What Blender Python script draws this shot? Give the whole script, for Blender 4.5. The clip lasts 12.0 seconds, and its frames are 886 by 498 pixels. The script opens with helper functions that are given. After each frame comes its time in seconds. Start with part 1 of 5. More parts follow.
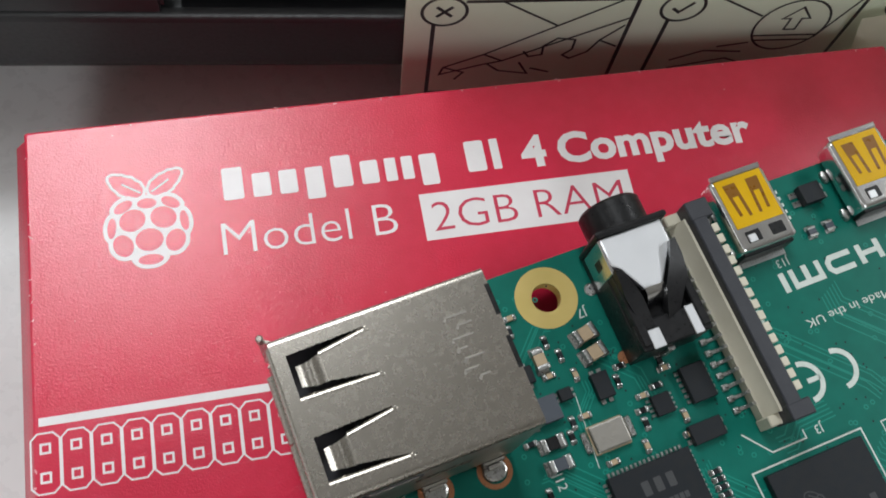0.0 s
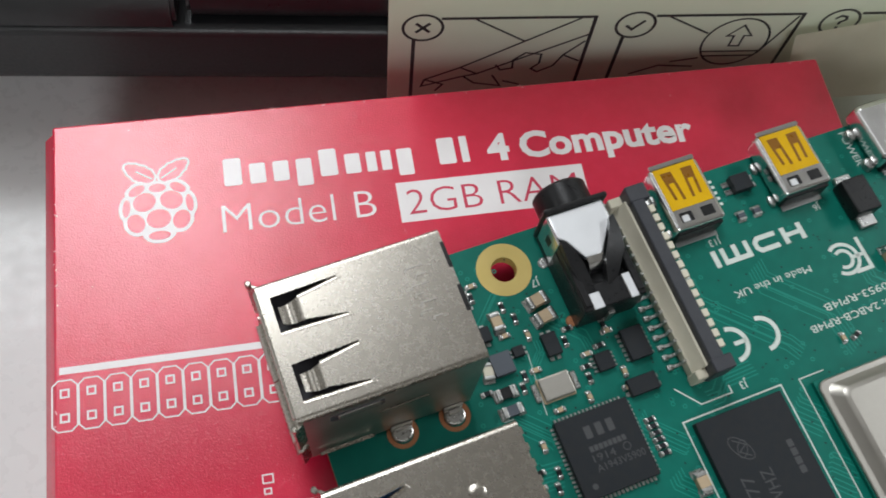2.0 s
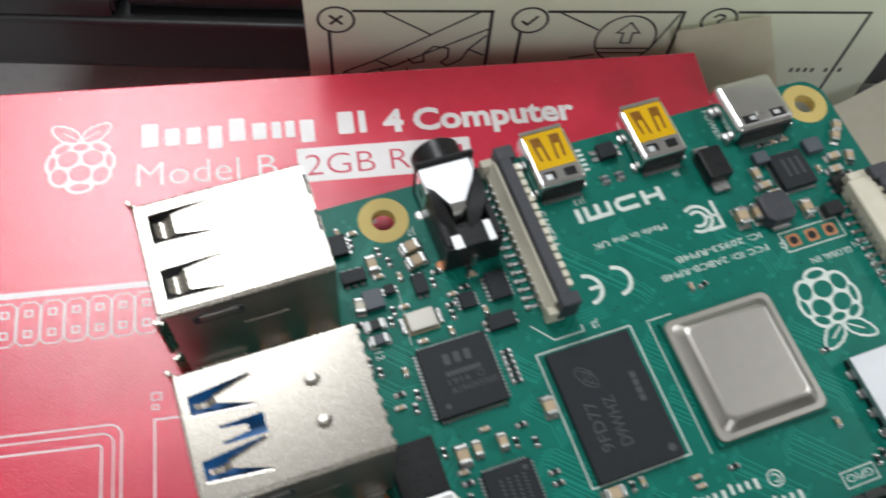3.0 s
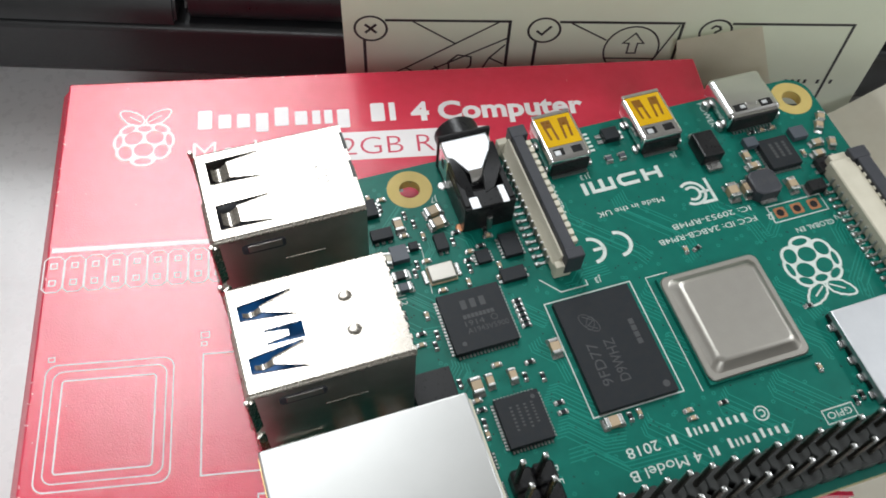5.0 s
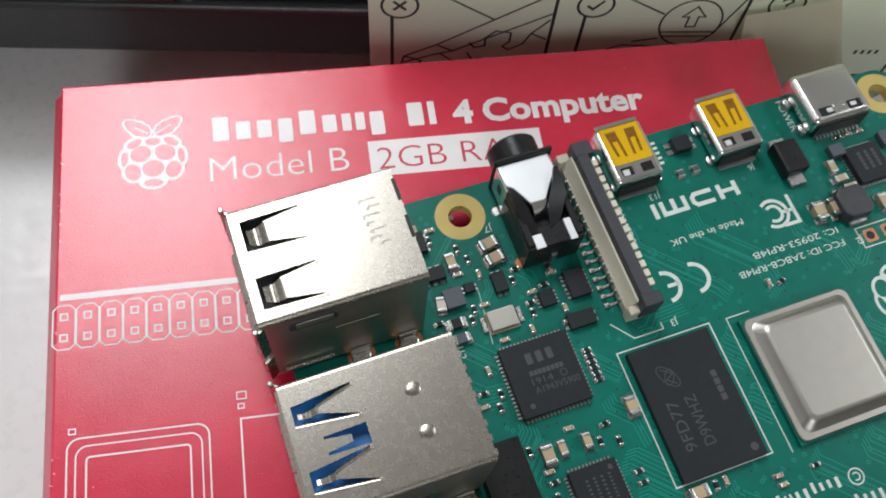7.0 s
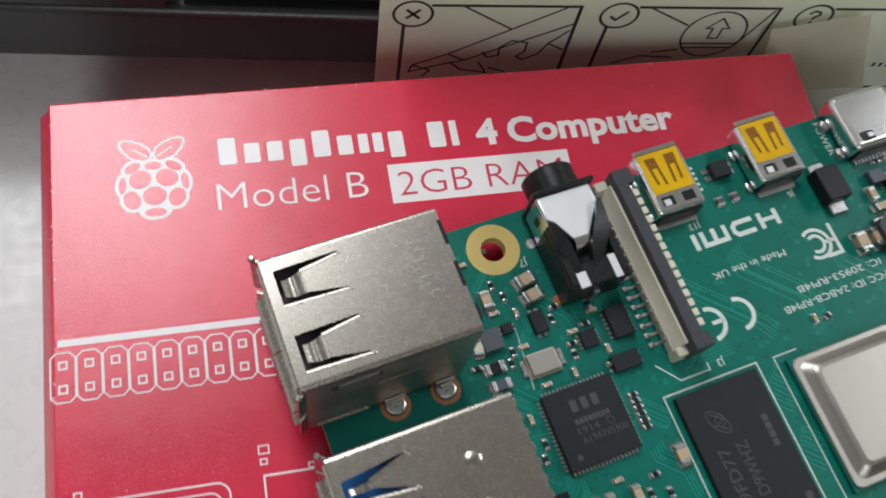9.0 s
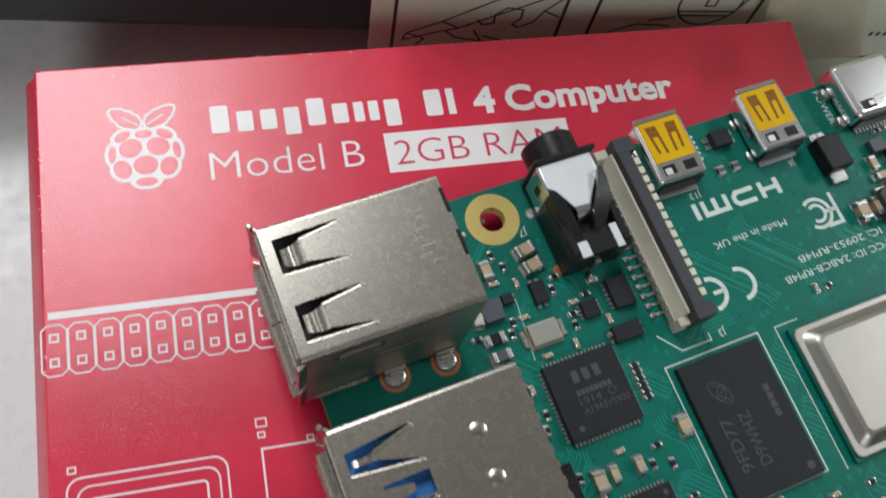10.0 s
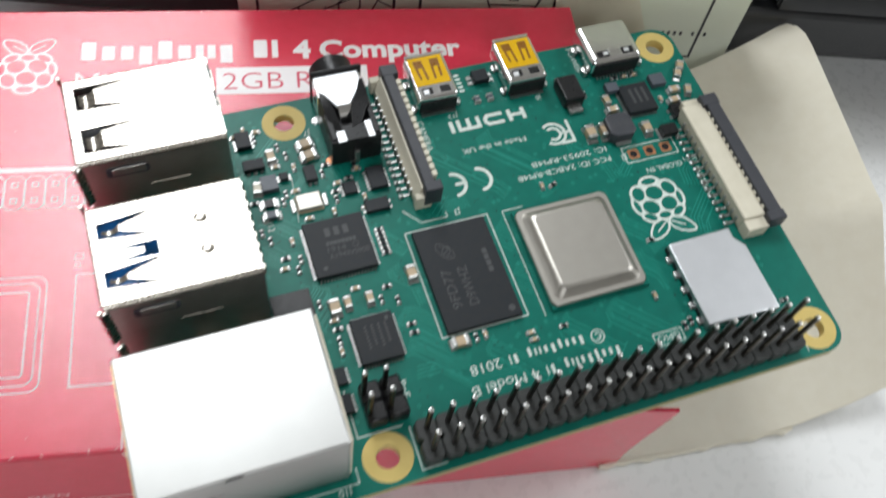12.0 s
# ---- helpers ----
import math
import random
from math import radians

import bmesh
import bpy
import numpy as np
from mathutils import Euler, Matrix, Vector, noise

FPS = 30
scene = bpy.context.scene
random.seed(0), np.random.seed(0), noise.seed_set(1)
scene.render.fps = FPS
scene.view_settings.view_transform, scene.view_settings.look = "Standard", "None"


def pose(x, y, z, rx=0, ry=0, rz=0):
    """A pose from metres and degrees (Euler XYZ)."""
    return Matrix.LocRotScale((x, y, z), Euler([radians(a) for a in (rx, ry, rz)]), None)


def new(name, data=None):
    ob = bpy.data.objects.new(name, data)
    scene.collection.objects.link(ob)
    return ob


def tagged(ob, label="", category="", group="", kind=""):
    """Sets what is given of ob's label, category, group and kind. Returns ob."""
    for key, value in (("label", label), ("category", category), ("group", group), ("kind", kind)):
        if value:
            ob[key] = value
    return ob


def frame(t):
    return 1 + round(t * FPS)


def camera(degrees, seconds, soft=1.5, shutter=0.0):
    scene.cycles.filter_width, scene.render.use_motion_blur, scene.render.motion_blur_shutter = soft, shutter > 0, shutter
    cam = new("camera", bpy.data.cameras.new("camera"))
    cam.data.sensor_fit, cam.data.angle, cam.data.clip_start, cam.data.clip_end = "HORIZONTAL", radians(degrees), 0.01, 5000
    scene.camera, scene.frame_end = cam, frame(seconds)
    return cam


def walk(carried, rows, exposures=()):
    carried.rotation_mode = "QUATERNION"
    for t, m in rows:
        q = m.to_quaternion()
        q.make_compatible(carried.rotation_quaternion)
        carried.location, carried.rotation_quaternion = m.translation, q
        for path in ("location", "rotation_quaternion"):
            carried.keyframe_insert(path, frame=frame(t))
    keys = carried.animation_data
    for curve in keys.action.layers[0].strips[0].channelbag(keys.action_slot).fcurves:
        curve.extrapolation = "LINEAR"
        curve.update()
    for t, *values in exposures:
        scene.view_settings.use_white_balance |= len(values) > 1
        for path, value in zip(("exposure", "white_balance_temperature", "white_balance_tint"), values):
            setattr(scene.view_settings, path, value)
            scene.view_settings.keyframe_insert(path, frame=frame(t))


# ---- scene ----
cam = camera(52.54, 12.0, soft=1.7, shutter=0.5)
# seconds, place in metres, turn in degrees
ROWS = [
    (0.0, -0.02503, -0.01303, 0.11097, 21.26, -6.6, -10.57),
    (0.5, -0.02525, -0.01525, 0.11103, 21.26, -6.55, -10.44),
    (1.0, -0.02526, -0.01604, 0.11247, 21.39, -6.56, -10.37),
    (1.5, -0.02483, -0.01791, 0.1148, 22.11, -6.4, -10.27),
    (2.0, -0.0236, -0.02439, 0.11989, 24.03, -5.96, -10.0),
    (2.5, -0.01935, -0.03215, 0.12353, 26.21, -5.26, -9.52),
    (3.0, -0.01108, -0.04268, 0.12509, 28.01, -5.2, -8.62),
    (3.2, -0.00735, -0.04639, 0.12489, 28.93, -4.81, -8.26),
    (4.8, -0.01376, -0.05909, 0.12803, 32.45, -3.9, -7.04),
    (5.0, -0.01272, -0.06109, 0.12869, 32.85, -3.92, -7.08),
    (5.5, -0.01226, -0.06503, 0.1328, 33.4, -4.08, -7.31),
    (6.0, -0.01253, -0.06245, 0.13687, 32.89, -3.78, -7.62),
    (6.5, -0.01483, -0.04532, 0.13614, 27.67, -4.25, -8.23),
    (7.0, -0.01884, -0.03666, 0.12668, 24.88, -4.86, -8.53),
    (7.2, -0.01859, -0.03597, 0.12566, 24.37, -4.9, -8.47),
    (8.8, -0.02376, -0.03006, 0.12545, 23.25, -7.24, -9.57),
    (9.0, -0.02703, -0.02604, 0.12171, 23.46, -8.29, -10.27),
    (9.5, -0.02845, -0.02330, 0.11721, 21.97, -9.16, -10.77),
    (10.0, -0.02841, -0.02586, 0.11967, 22.08, -9.24, -10.81),
    (10.2, -0.02602, -0.03110, 0.12047, 23.55, -8.27, -10.39),
    (10.4, -0.02526, -0.03666, 0.12017, 23.26, -8.95, -10.15),
    (10.5, -0.02276, -0.04134, 0.12002, 23.08, -8.02, -10.10),
    (10.8, -0.01651, -0.05709, 0.11961, 24.94, -7.87, -8.55),
    (11.0, -0.01420, -0.06131, 0.12440, 25.30, -9.00, -9.00),
    (11.2, -0.01031, -0.06514, 0.12892, 25.64, -8.59, -8.58),
    (11.5, -0.00767, -0.07020, 0.13108, 28.54, -8.37, -8.70),
    (11.6, -0.00503, -0.07136, 0.13383, 28.65, -7.05, -8.59),
    (11.8, -0.00526, -0.07166, 0.13452, 29.47, -7.30, -8.37),
    (12.0, -0.00301, -0.06851, 0.13395, 29.97, -7.22, -7.81),
]

walk(cam, [(t, pose(x, y, z, rx, ry, rz)) for t, x, y, z, rx, ry, rz in ROWS],
     exposures=[(0.0, -0.14), (2.0, -0.10), (3.2, 0.10), (6.0, 0.10), (7.2, -0.04), (9.0, -0.12), (10.0, -0.16), (11.0, -0.05), (12.0, 0.12)])

# ---- light: a reflected office ceiling panel and four added fill panels, closed room ----
world = bpy.data.worlds.new("room_air")
world.use_nodes = True
world.node_tree.nodes["Background"].inputs[0].default_value = (0.9, 0.95, 1.0, 1)
world.node_tree.nodes["Background"].inputs[1].default_value = 0.02
scene.world = world


def panel_lamp(name, x, y, sx, sy, watts):
    lamp = bpy.data.lights.new(name, "AREA")
    lamp.shape, lamp.size, lamp.size_y, lamp.energy = "RECTANGLE", sx, sy, watts
    lamp.color = (0.93, 0.97, 1.0)
    ob = new(name, lamp)
    ob.matrix_world = pose(x, y, 1.84, 0, 0, 0)
    return tagged(ob, "white ceiling light panel out of view, some added as fill", "ceiling light")


panel_lamp("offscreen_panel", -0.41, 1.27, 0.64, 1.12, 32)
# unseen panels, added and tuned to fill the leaflet, desk and box
panel_lamp("offscreen_panel", -0.30, -2.30, 0.62, 1.20, 30)
panel_lamp("offscreen_panel", -0.30, 2.90, 0.62, 1.20, 33)
panel_lamp("offscreen_panel", -2.20, 0.60, 0.62, 1.20, 6)
panel_lamp("offscreen_panel", 2.00, 0.35, 0.62, 1.20, 35)

# ---- materials ----
MM = 0.001


def material(name, color, rough=0.5, metal=0.0, grain=0.0, size=1.0, bump=0.0, second=None, spots=0.5, coat=0.0, big=0.0, spec=0.5, coat_rough=0.12, through_light=0.0, coat_ior=1.5):
    """A surface: base colour, a second colour mixed in by noise, grain in roughness and relief. size in millimetres."""
    m = bpy.data.materials.new(name)
    m.use_nodes = True
    nt = m.node_tree
    bsdf = nt.nodes["Principled BSDF"]
    bsdf.inputs["Base Color"].default_value = (*color, 1)
    bsdf.inputs["Roughness"].default_value = rough
    bsdf.inputs["Metallic"].default_value = metal
    bsdf.inputs["Specular IOR Level"].default_value = spec
    bsdf.inputs["Coat Weight"].default_value = coat
    bsdf.inputs["Coat Roughness"].default_value = coat_rough
    bsdf.inputs["Coat IOR"].default_value = coat_ior
    coord = nt.nodes.new("ShaderNodeTexCoord")

    def noise_node(scale, detail=4.0):
        n = nt.nodes.new("ShaderNodeTexNoise")
        n.inputs["Scale"].default_value = scale
        n.inputs["Detail"].default_value = detail
        nt.links.new(coord.outputs["Object"], n.inputs["Vector"])
        return n

    fine = noise_node(1.0 / (size * MM))
    large = noise_node(0.12 / (size * MM), 3.0)
    if second is not None:
        mix = nt.nodes.new("ShaderNodeMix")
        mix.data_type = "RGBA"
        ramp = nt.nodes.new("ShaderNodeMapRange")
        ramp.inputs["From Min"].default_value = spots - 0.15
        ramp.inputs["From Max"].default_value = spots + 0.2
        nt.links.new(large.outputs["Fac"], ramp.inputs["Value"])
        nt.links.new(ramp.outputs["Result"], mix.inputs["Factor"])
        mix.inputs["A"].default_value = (*color, 1)
        mix.inputs["B"].default_value = (*second, 1)
        nt.links.new(mix.outputs["Result"], bsdf.inputs["Base Color"])
    if grain:
        ma = nt.nodes.new("ShaderNodeMapRange")
        ma.inputs["From Min"].default_value = 0.3
        ma.inputs["From Max"].default_value = 0.7
        ma.inputs["To Min"].default_value = max(0.02, rough - grain)
        ma.inputs["To Max"].default_value = rough + grain
        nt.links.new(fine.outputs["Fac"], ma.inputs["Value"])
        nt.links.new(ma.outputs["Result"], bsdf.inputs["Roughness"])
    if bump:
        bp = nt.nodes.new("ShaderNodeBump")
        bp.inputs["Strength"].default_value = bump
        bp.inputs["Distance"].default_value = 0.05 * MM
        nt.links.new(fine.outputs["Fac"], bp.inputs["Height"])
        if big:
            b2 = nt.nodes.new("ShaderNodeBump")
            b2.inputs["Strength"].default_value = big
            b2.inputs["Distance"].default_value = 0.5 * MM
            nt.links.new(large.outputs["Fac"], b2.inputs["Height"])
            nt.links.new(b2.outputs["Normal"], bp.inputs["Normal"])
        nt.links.new(bp.outputs["Normal"], bsdf.inputs["Normal"])
        nt.links.new(bp.outputs["Normal"], bsdf.inputs["Coat Normal"])
    if through_light:
        thin = nt.nodes.new("ShaderNodeBsdfTranslucent")
        thin.inputs["Color"].default_value = (*color, 1)
        both = nt.nodes.new("ShaderNodeMixShader")
        both.inputs["Fac"].default_value = through_light
        nt.links.new(bsdf.outputs["BSDF"], both.inputs[1])
        nt.links.new(thin.outputs["BSDF"], both.inputs[2])
        nt.links.new(both.outputs["Shader"], nt.nodes["Material Output"].inputs["Surface"])
    return m


RED = material("red_printed_card", (0.64, 0.012, 0.052), 0.45, grain=0.08, size=0.2, bump=0.62, second=(0.68, 0.017, 0.062), big=0.012, coat=1.0, coat_rough=0.13, coat_ior=1.54, spec=0.15)
CREAM = material("cream_card", (0.84, 0.80, 0.69), 0.75, grain=0.1, size=0.3, bump=0.3, second=(0.80, 0.755, 0.64), big=0.15, through_light=0.3)
INK = material("white_ink", (0.84, 0.80, 0.80), 0.38, grain=0.08, size=0.3, bump=0.25, second=(0.80, 0.75, 0.755))
REDINK = material("red_ink", (0.58, 0.03, 0.08), 0.4, grain=0.05, size=0.3)
BLACKINK = material("black_ink", (0.03, 0.03, 0.032), 0.5, grain=0.1, size=0.3)
PCB = material("green_solder_mask", (0.003, 0.122, 0.092), 0.36, grain=0.06, size=0.25, bump=0.12, second=(0.004, 0.140, 0.106), spec=0.2)
TRACE = material("green_mask_over_copper", (0.008, 0.205, 0.155), 0.33, grain=0.05, size=0.25, spec=0.3)
FR4 = material("board_edge", (0.30, 0.27, 0.12), 0.7, grain=0.1, size=0.2, bump=0.4)
SILK = material("white_silkscreen", (0.62, 0.67, 0.63), 0.6, grain=0.1, size=0.15, second=(0.52, 0.59, 0.54))
RING = material("yellow_board_ring", (0.58, 0.44, 0.15), 0.5, grain=0.08, size=0.4, second=(0.53, 0.40, 0.125), spec=0.3)
COPPER = material("copper_pad", (0.50, 0.22, 0.11), 0.35, metal=0.7, grain=0.1, size=0.2)
SOLDER = material("solder", (0.47, 0.47, 0.46), 0.33, metal=1.0, grain=0.12, size=0.25, bump=0.5)
STEEL = material("satin_nickel_shell", (0.43, 0.40, 0.355), 0.27, metal=1.0, grain=0.015, size=0.4, bump=0.02, second=(0.42, 0.39, 0.345))
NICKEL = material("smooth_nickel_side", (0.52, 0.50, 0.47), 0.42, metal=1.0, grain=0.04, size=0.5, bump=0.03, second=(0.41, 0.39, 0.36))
GLOSSBAR = material("glossy_black_plastic", (0.012, 0.012, 0.014), 0.33, grain=0.06, size=0.6, bump=0.1, second=(0.016, 0.016, 0.018))
EMBOSS = material("struck_nickel", (0.36, 0.34, 0.31), 0.45, metal=1.0, grain=0.1, size=0.2, bump=0.3)
BRIGHT = material("bright_tin_shell", (0.80, 0.80, 0.80), 0.18, metal=1.0, grain=0.03, size=0.5, bump=0.02, second=(0.78, 0.775, 0.77))
TIN = material("tinned_socket_shell", (0.48, 0.48, 0.47), 0.37, metal=1.0, grain=0.02, size=0.4, bump=0.015, second=(0.465, 0.465, 0.455))
LID = material("nickel_heat_spreader", (0.41, 0.39, 0.355), 0.41, metal=1.0, grain=0.05, size=0.2, bump=0.12, second=(0.395, 0.375, 0.34))
COVER = material("matt_tin_cover", (0.74, 0.75, 0.77), 0.45, metal=1.0, grain=0.03, size=0.4, bump=0.02, second=(0.71, 0.72, 0.74))
CAN = material("brushed_shield_can", (0.56, 0.57, 0.59), 0.46, metal=1.0, grain=0.03, size=0.3, bump=0.02, second=(0.53, 0.54, 0.56))
CHIP = material("black_epoxy", (0.009, 0.012, 0.016), 0.5, grain=0.08, size=0.12, bump=0.3, second=(0.012, 0.014, 0.016), spec=0.28)
HOUSING = material("dull_black_housing", (0.018, 0.020, 0.019), 0.5, grain=0.08, size=0.3, bump=0.2, second=(0.022, 0.024, 0.023))
MARK = material("grey_chip_marking", (0.042, 0.044, 0.047), 0.6, grain=0.1, size=0.15)
BLACK = material("black_plastic", (0.009, 0.009, 0.010), 0.35, grain=0.1, size=0.3, bump=0.2, second=(0.012, 0.012, 0.013), spec=0.32)
SLATE = material("dark_slate_latch", (0.028, 0.030, 0.038), 0.5, grain=0.1, size=0.2, bump=0.25, second=(0.035, 0.037, 0.045))
SCUFF = material("pale_scuff", (0.78, 0.35, 0.38), 0.7, grain=0.1, size=0.2)
# darker amber for the shade in the tape's creases and hollows
CREASE_SHADE = material("amber_film_shade", (0.22, 0.085, 0.002), 0.3, grain=0.05, size=0.4)
# gilded pins mirror dark surroundings; that darkness is put into the colour
PIN = material("gilded_pin_darkened", (0.07, 0.062, 0.048), 0.3, metal=1.0, grain=0.08, size=0.3)
IVORY = material("ivory_connector_plastic", (0.62, 0.58, 0.47), 0.45, grain=0.08, size=0.3, bump=0.15, second=(0.57, 0.53, 0.42))
BLUE = material("blue_connector_plastic", (0.03, 0.24, 0.70), 0.4, grain=0.05, size=0.3)
AMBER = material("amber_film_tape", (0.72, 0.43, 0.004), 0.2, grain=0.05, size=0.6, bump=0.1, second=(0.62, 0.35, 0.003), coat=0.4)
GOLD = material("gold_contact", (0.83, 0.62, 0.30), 0.3, metal=1.0, grain=0.08, size=0.2)
TAN = material("tan_ceramic", (0.40, 0.30, 0.19), 0.45, grain=0.1, size=0.2, second=(0.46, 0.35, 0.23))
GREYC = material("slate_blue_component", (0.062, 0.072, 0.09), 0.45, grain=0.1, size=0.2)
DEVICE = material("black_moulded_plastic", (0.010, 0.0105, 0.012), 0.40, grain=0.08, size=0.5, bump=0.3, second=(0.013, 0.0135, 0.015), big=0.02, spec=0.5)
DESK = material("white_desk_laminate", (0.74, 0.74, 0.73), 0.30, grain=0.08, size=2.0, bump=0.1, second=(0.71, 0.71, 0.70))
PAPER = material("off_white_leaflet_card", (0.83, 0.86, 0.74), 0.65, grain=0.08, size=0.4, bump=0.2, second=(0.81, 0.84, 0.715), through_light=0.4)
WALL = material("office_wall_paint", (0.62, 0.60, 0.57), 0.8, grain=0.05, size=20, bump=0.2)
CEIL = material("ceiling_tile", (0.52, 0.495, 0.46), 0.9, grain=0.05, size=10, bump=0.4)
CARPET = material("grey_carpet", (0.42, 0.42, 0.42), 0.95, grain=0.04, size=6, bump=0.8)

# ---- mesh helpers: all lengths in millimetres ----


def finish(bm, name, mat):
    bmesh.ops.scale(bm, vec=(MM, MM, MM), verts=bm.verts)
    bmesh.ops.recalc_face_normals(bm, faces=bm.faces)
    for f in bm.faces:
        f.smooth = True
    for e in bm.edges:
        if len(e.link_faces) != 2:
            e.smooth = False
            continue
        small, large = sorted(f.calc_area() for f in e.link_faces)
        angle = e.calc_face_angle(0.0)
        # broad faces stay flat beside their narrow bevels
        e.smooth = angle < 0.66 and not (angle > 0.05 and large > 12 * small)
    me = bpy.data.meshes.new(name)
    bm.to_mesh(me)
    bm.free()
    me.materials.append(mat)
    return me


def part(name, src, mat=None, parent=None, label="", at=(0, 0, 0), turn=0.0, kind=""):
    """Links a bmesh (or a mesh already made) as one object under a thing or a part, at a place in millimetres."""
    me = finish(src, name, mat) if isinstance(src, bmesh.types.BMesh) else src
    ob = new(name, me)
    ob.parent = parent
    ob.matrix_basis = pose(at[0] * MM, at[1] * MM, at[2] * MM, 0, 0, turn)
    if label or kind:
        tagged(ob, label, kind=kind)
    return ob


def thing(name, label, category, m=None, group=""):
    ob = new(name)
    ob.empty_display_size = 0.005
    if m is not None:
        ob.matrix_basis = m
    return tagged(ob, label, category, group)


def block(bm, x0, x1, y0, y1, z0, z1, bevel=0.0, seg=1, vertical=False):
    made = bmesh.ops.create_cube(bm, size=1.0)["verts"]
    for v in made:
        v.co = Vector(((x0 + x1) / 2 + v.co.x * (x1 - x0), (y0 + y1) / 2 + v.co.y * (y1 - y0), (z0 + z1) / 2 + v.co.z * (z1 - z0)))
    if bevel:
        edges = {e for v in made for e in v.link_edges}
        if vertical:
            edges = [e for e in edges if abs(e.verts[0].co.z - e.verts[1].co.z) > 1e-6]
        bmesh.ops.bevel(bm, geom=list(edges), offset=bevel, segments=seg, affect="EDGES", profile=0.5)
    return bm


def solid(*a, **k):
    return block(bmesh.new(), *a, **k)


def prism(bm, pts, z0, z1, bevel=0.0, seg=1):
    """A polygon in x, y drawn up from z0 to z1."""
    low = [bm.verts.new((x, y, z0)) for x, y in pts]
    high = [bm.verts.new((x, y, z1)) for x, y in pts]
    n = len(pts)
    faces = [bm.faces.new(high), bm.faces.new(low[::-1])]
    for i in range(n):
        faces.append(bm.faces.new((low[i], low[(i + 1) % n], high[(i + 1) % n], high[i])))
    if bevel:
        edges = faces[0].edges[:]
        bmesh.ops.recalc_face_normals(bm, faces=faces)
        bmesh.ops.bevel(bm, geom=edges, offset=bevel, segments=seg, affect="EDGES", profile=0.5)
    return bm


def rounded(x0, x1, y0, y1, r, n=6):
    pts = []
    for cx, cy, a0 in ((x1 - r, y1 - r, 0), (x0 + r, y1 - r, 90), (x0 + r, y0 + r, 180), (x1 - r, y0 + r, 270)):
        for i in range(n + 1):
            a = radians(a0 + 90 * i / n)
            pts.append((cx + r * math.cos(a), cy + r * math.sin(a)))
    return pts


def circle(cx, cy, r, n=24, ry=None, turn=0.0):
    ry = ry or r
    out = []
    for i in range(n):
        a = 2 * math.pi * i / n
        x, y = r * math.cos(a), ry * math.sin(a)
        out.append((cx + x * math.cos(turn) - y * math.sin(turn), cy + x * math.sin(turn) + y * math.cos(turn)))
    return out


def stroke(bm, pts, w, z, closed=True):
    """A flat line of width w along points, at height z."""
    n = len(pts)
    inner, outer = [], []
    for i in range(n):
        p = Vector(pts[i])
        a = Vector(pts[(i - 1) % n]) if closed or i > 0 else p
        b = Vector(pts[(i + 1) % n]) if closed or i < n - 1 else p
        d1, d2 = (p - a), (b - p)
        d1 = d1.normalized() if d1.length > 1e-9 else d2.normalized()
        d2 = d2.normalized() if d2.length > 1e-9 else d1
        t = (d1 + d2)
        t = t.normalized() if t.length > 1e-6 else d1
        nrm = Vector((-t.y, t.x))
        k = w / 2 / max(0.5, nrm.dot(Vector((-d1.y, d1.x))))
        outer.append(bm.verts.new((p.x + nrm.x * k, p.y + nrm.y * k, z)))
        inner.append(bm.verts.new((p.x - nrm.x * k, p.y - nrm.y * k, z)))
    for i in range(n if closed else n - 1):
        j = (i + 1) % n
        bm.faces.new((inner[i], inner[j], outer[j], outer[i]))
    return bm


def flat(bm, pts, z):
    bm.faces.new([bm.verts.new((x, y, z)) for x, y in pts])
    return bm


def cylinder(bm, r, z0, z1, n=20, cx=0.0, cy=0.0, m=None, bevel=0.0):
    b2 = bmesh.new() if m is not None else bm
    prism(b2, circle(cx, cy, r, n), z0, z1, bevel)
    if m is not None:
        b2.transform(m)
        tmp = bpy.data.meshes.new("tmp")
        b2.to_mesh(tmp)
        b2.free()
        bm.from_mesh(tmp)
        bpy.data.meshes.remove(tmp)
    return bm


def plate(outer, holes, z0, z1):
    """A flat plate with holes through it."""
    bm = bmesh.new()
    rings = []
    for z in (z0, z1):
        edges, level = [], []
        for pts in (outer, *holes):
            vs = [bm.verts.new((x, y, z)) for x, y in pts]
            level.append(vs)
            edges += [bm.edges.new((vs[i], vs[(i + 1) % len(vs)])) for i in range(len(vs))]
        bmesh.ops.triangle_fill(bm, edges=edges, use_beauty=True)
        rings.append(level)
    for lo, hi in zip(*rings):
        for i in range(len(lo)):
            bm.faces.new((lo[i], lo[(i + 1) % len(lo)], hi[(i + 1) % len(lo)], hi[i]))
    return bm


def letters(text, height, width=None, bold=0.0, mat=None, name="lettering", depth=0.0):
    """Lettering in the built-in font, with its cap height and, if given, its whole width in millimetres; lower left at the origin."""
    cu = bpy.data.curves.new("text", "FONT")
    cu.body, cu.size, cu.offset, cu.extrude, cu.resolution_u = text, 1.0, bold, depth, 3
    ob = new("text", cu)
    bpy.context.view_layer.update()
    me = bpy.data.meshes.new_from_object(ob.evaluated_get(bpy.context.evaluated_depsgraph_get()))
    bpy.data.objects.remove(ob)
    bpy.data.curves.remove(cu)
    co = np.array([v.co[:] for v in me.vertices])
    x0, x1 = co[:, 0].min(), co[:, 0].max()
    sy = height / 0.73 * MM
    sx = sy if width is None else width * MM / (x1 - x0)
    for v in me.vertices:
        v.co = ((v.co.x - x0) * sx, v.co.y * sy, v.co.z * MM)
    me.materials.clear()
    me.materials.append(mat)
    me.name = name
    return me


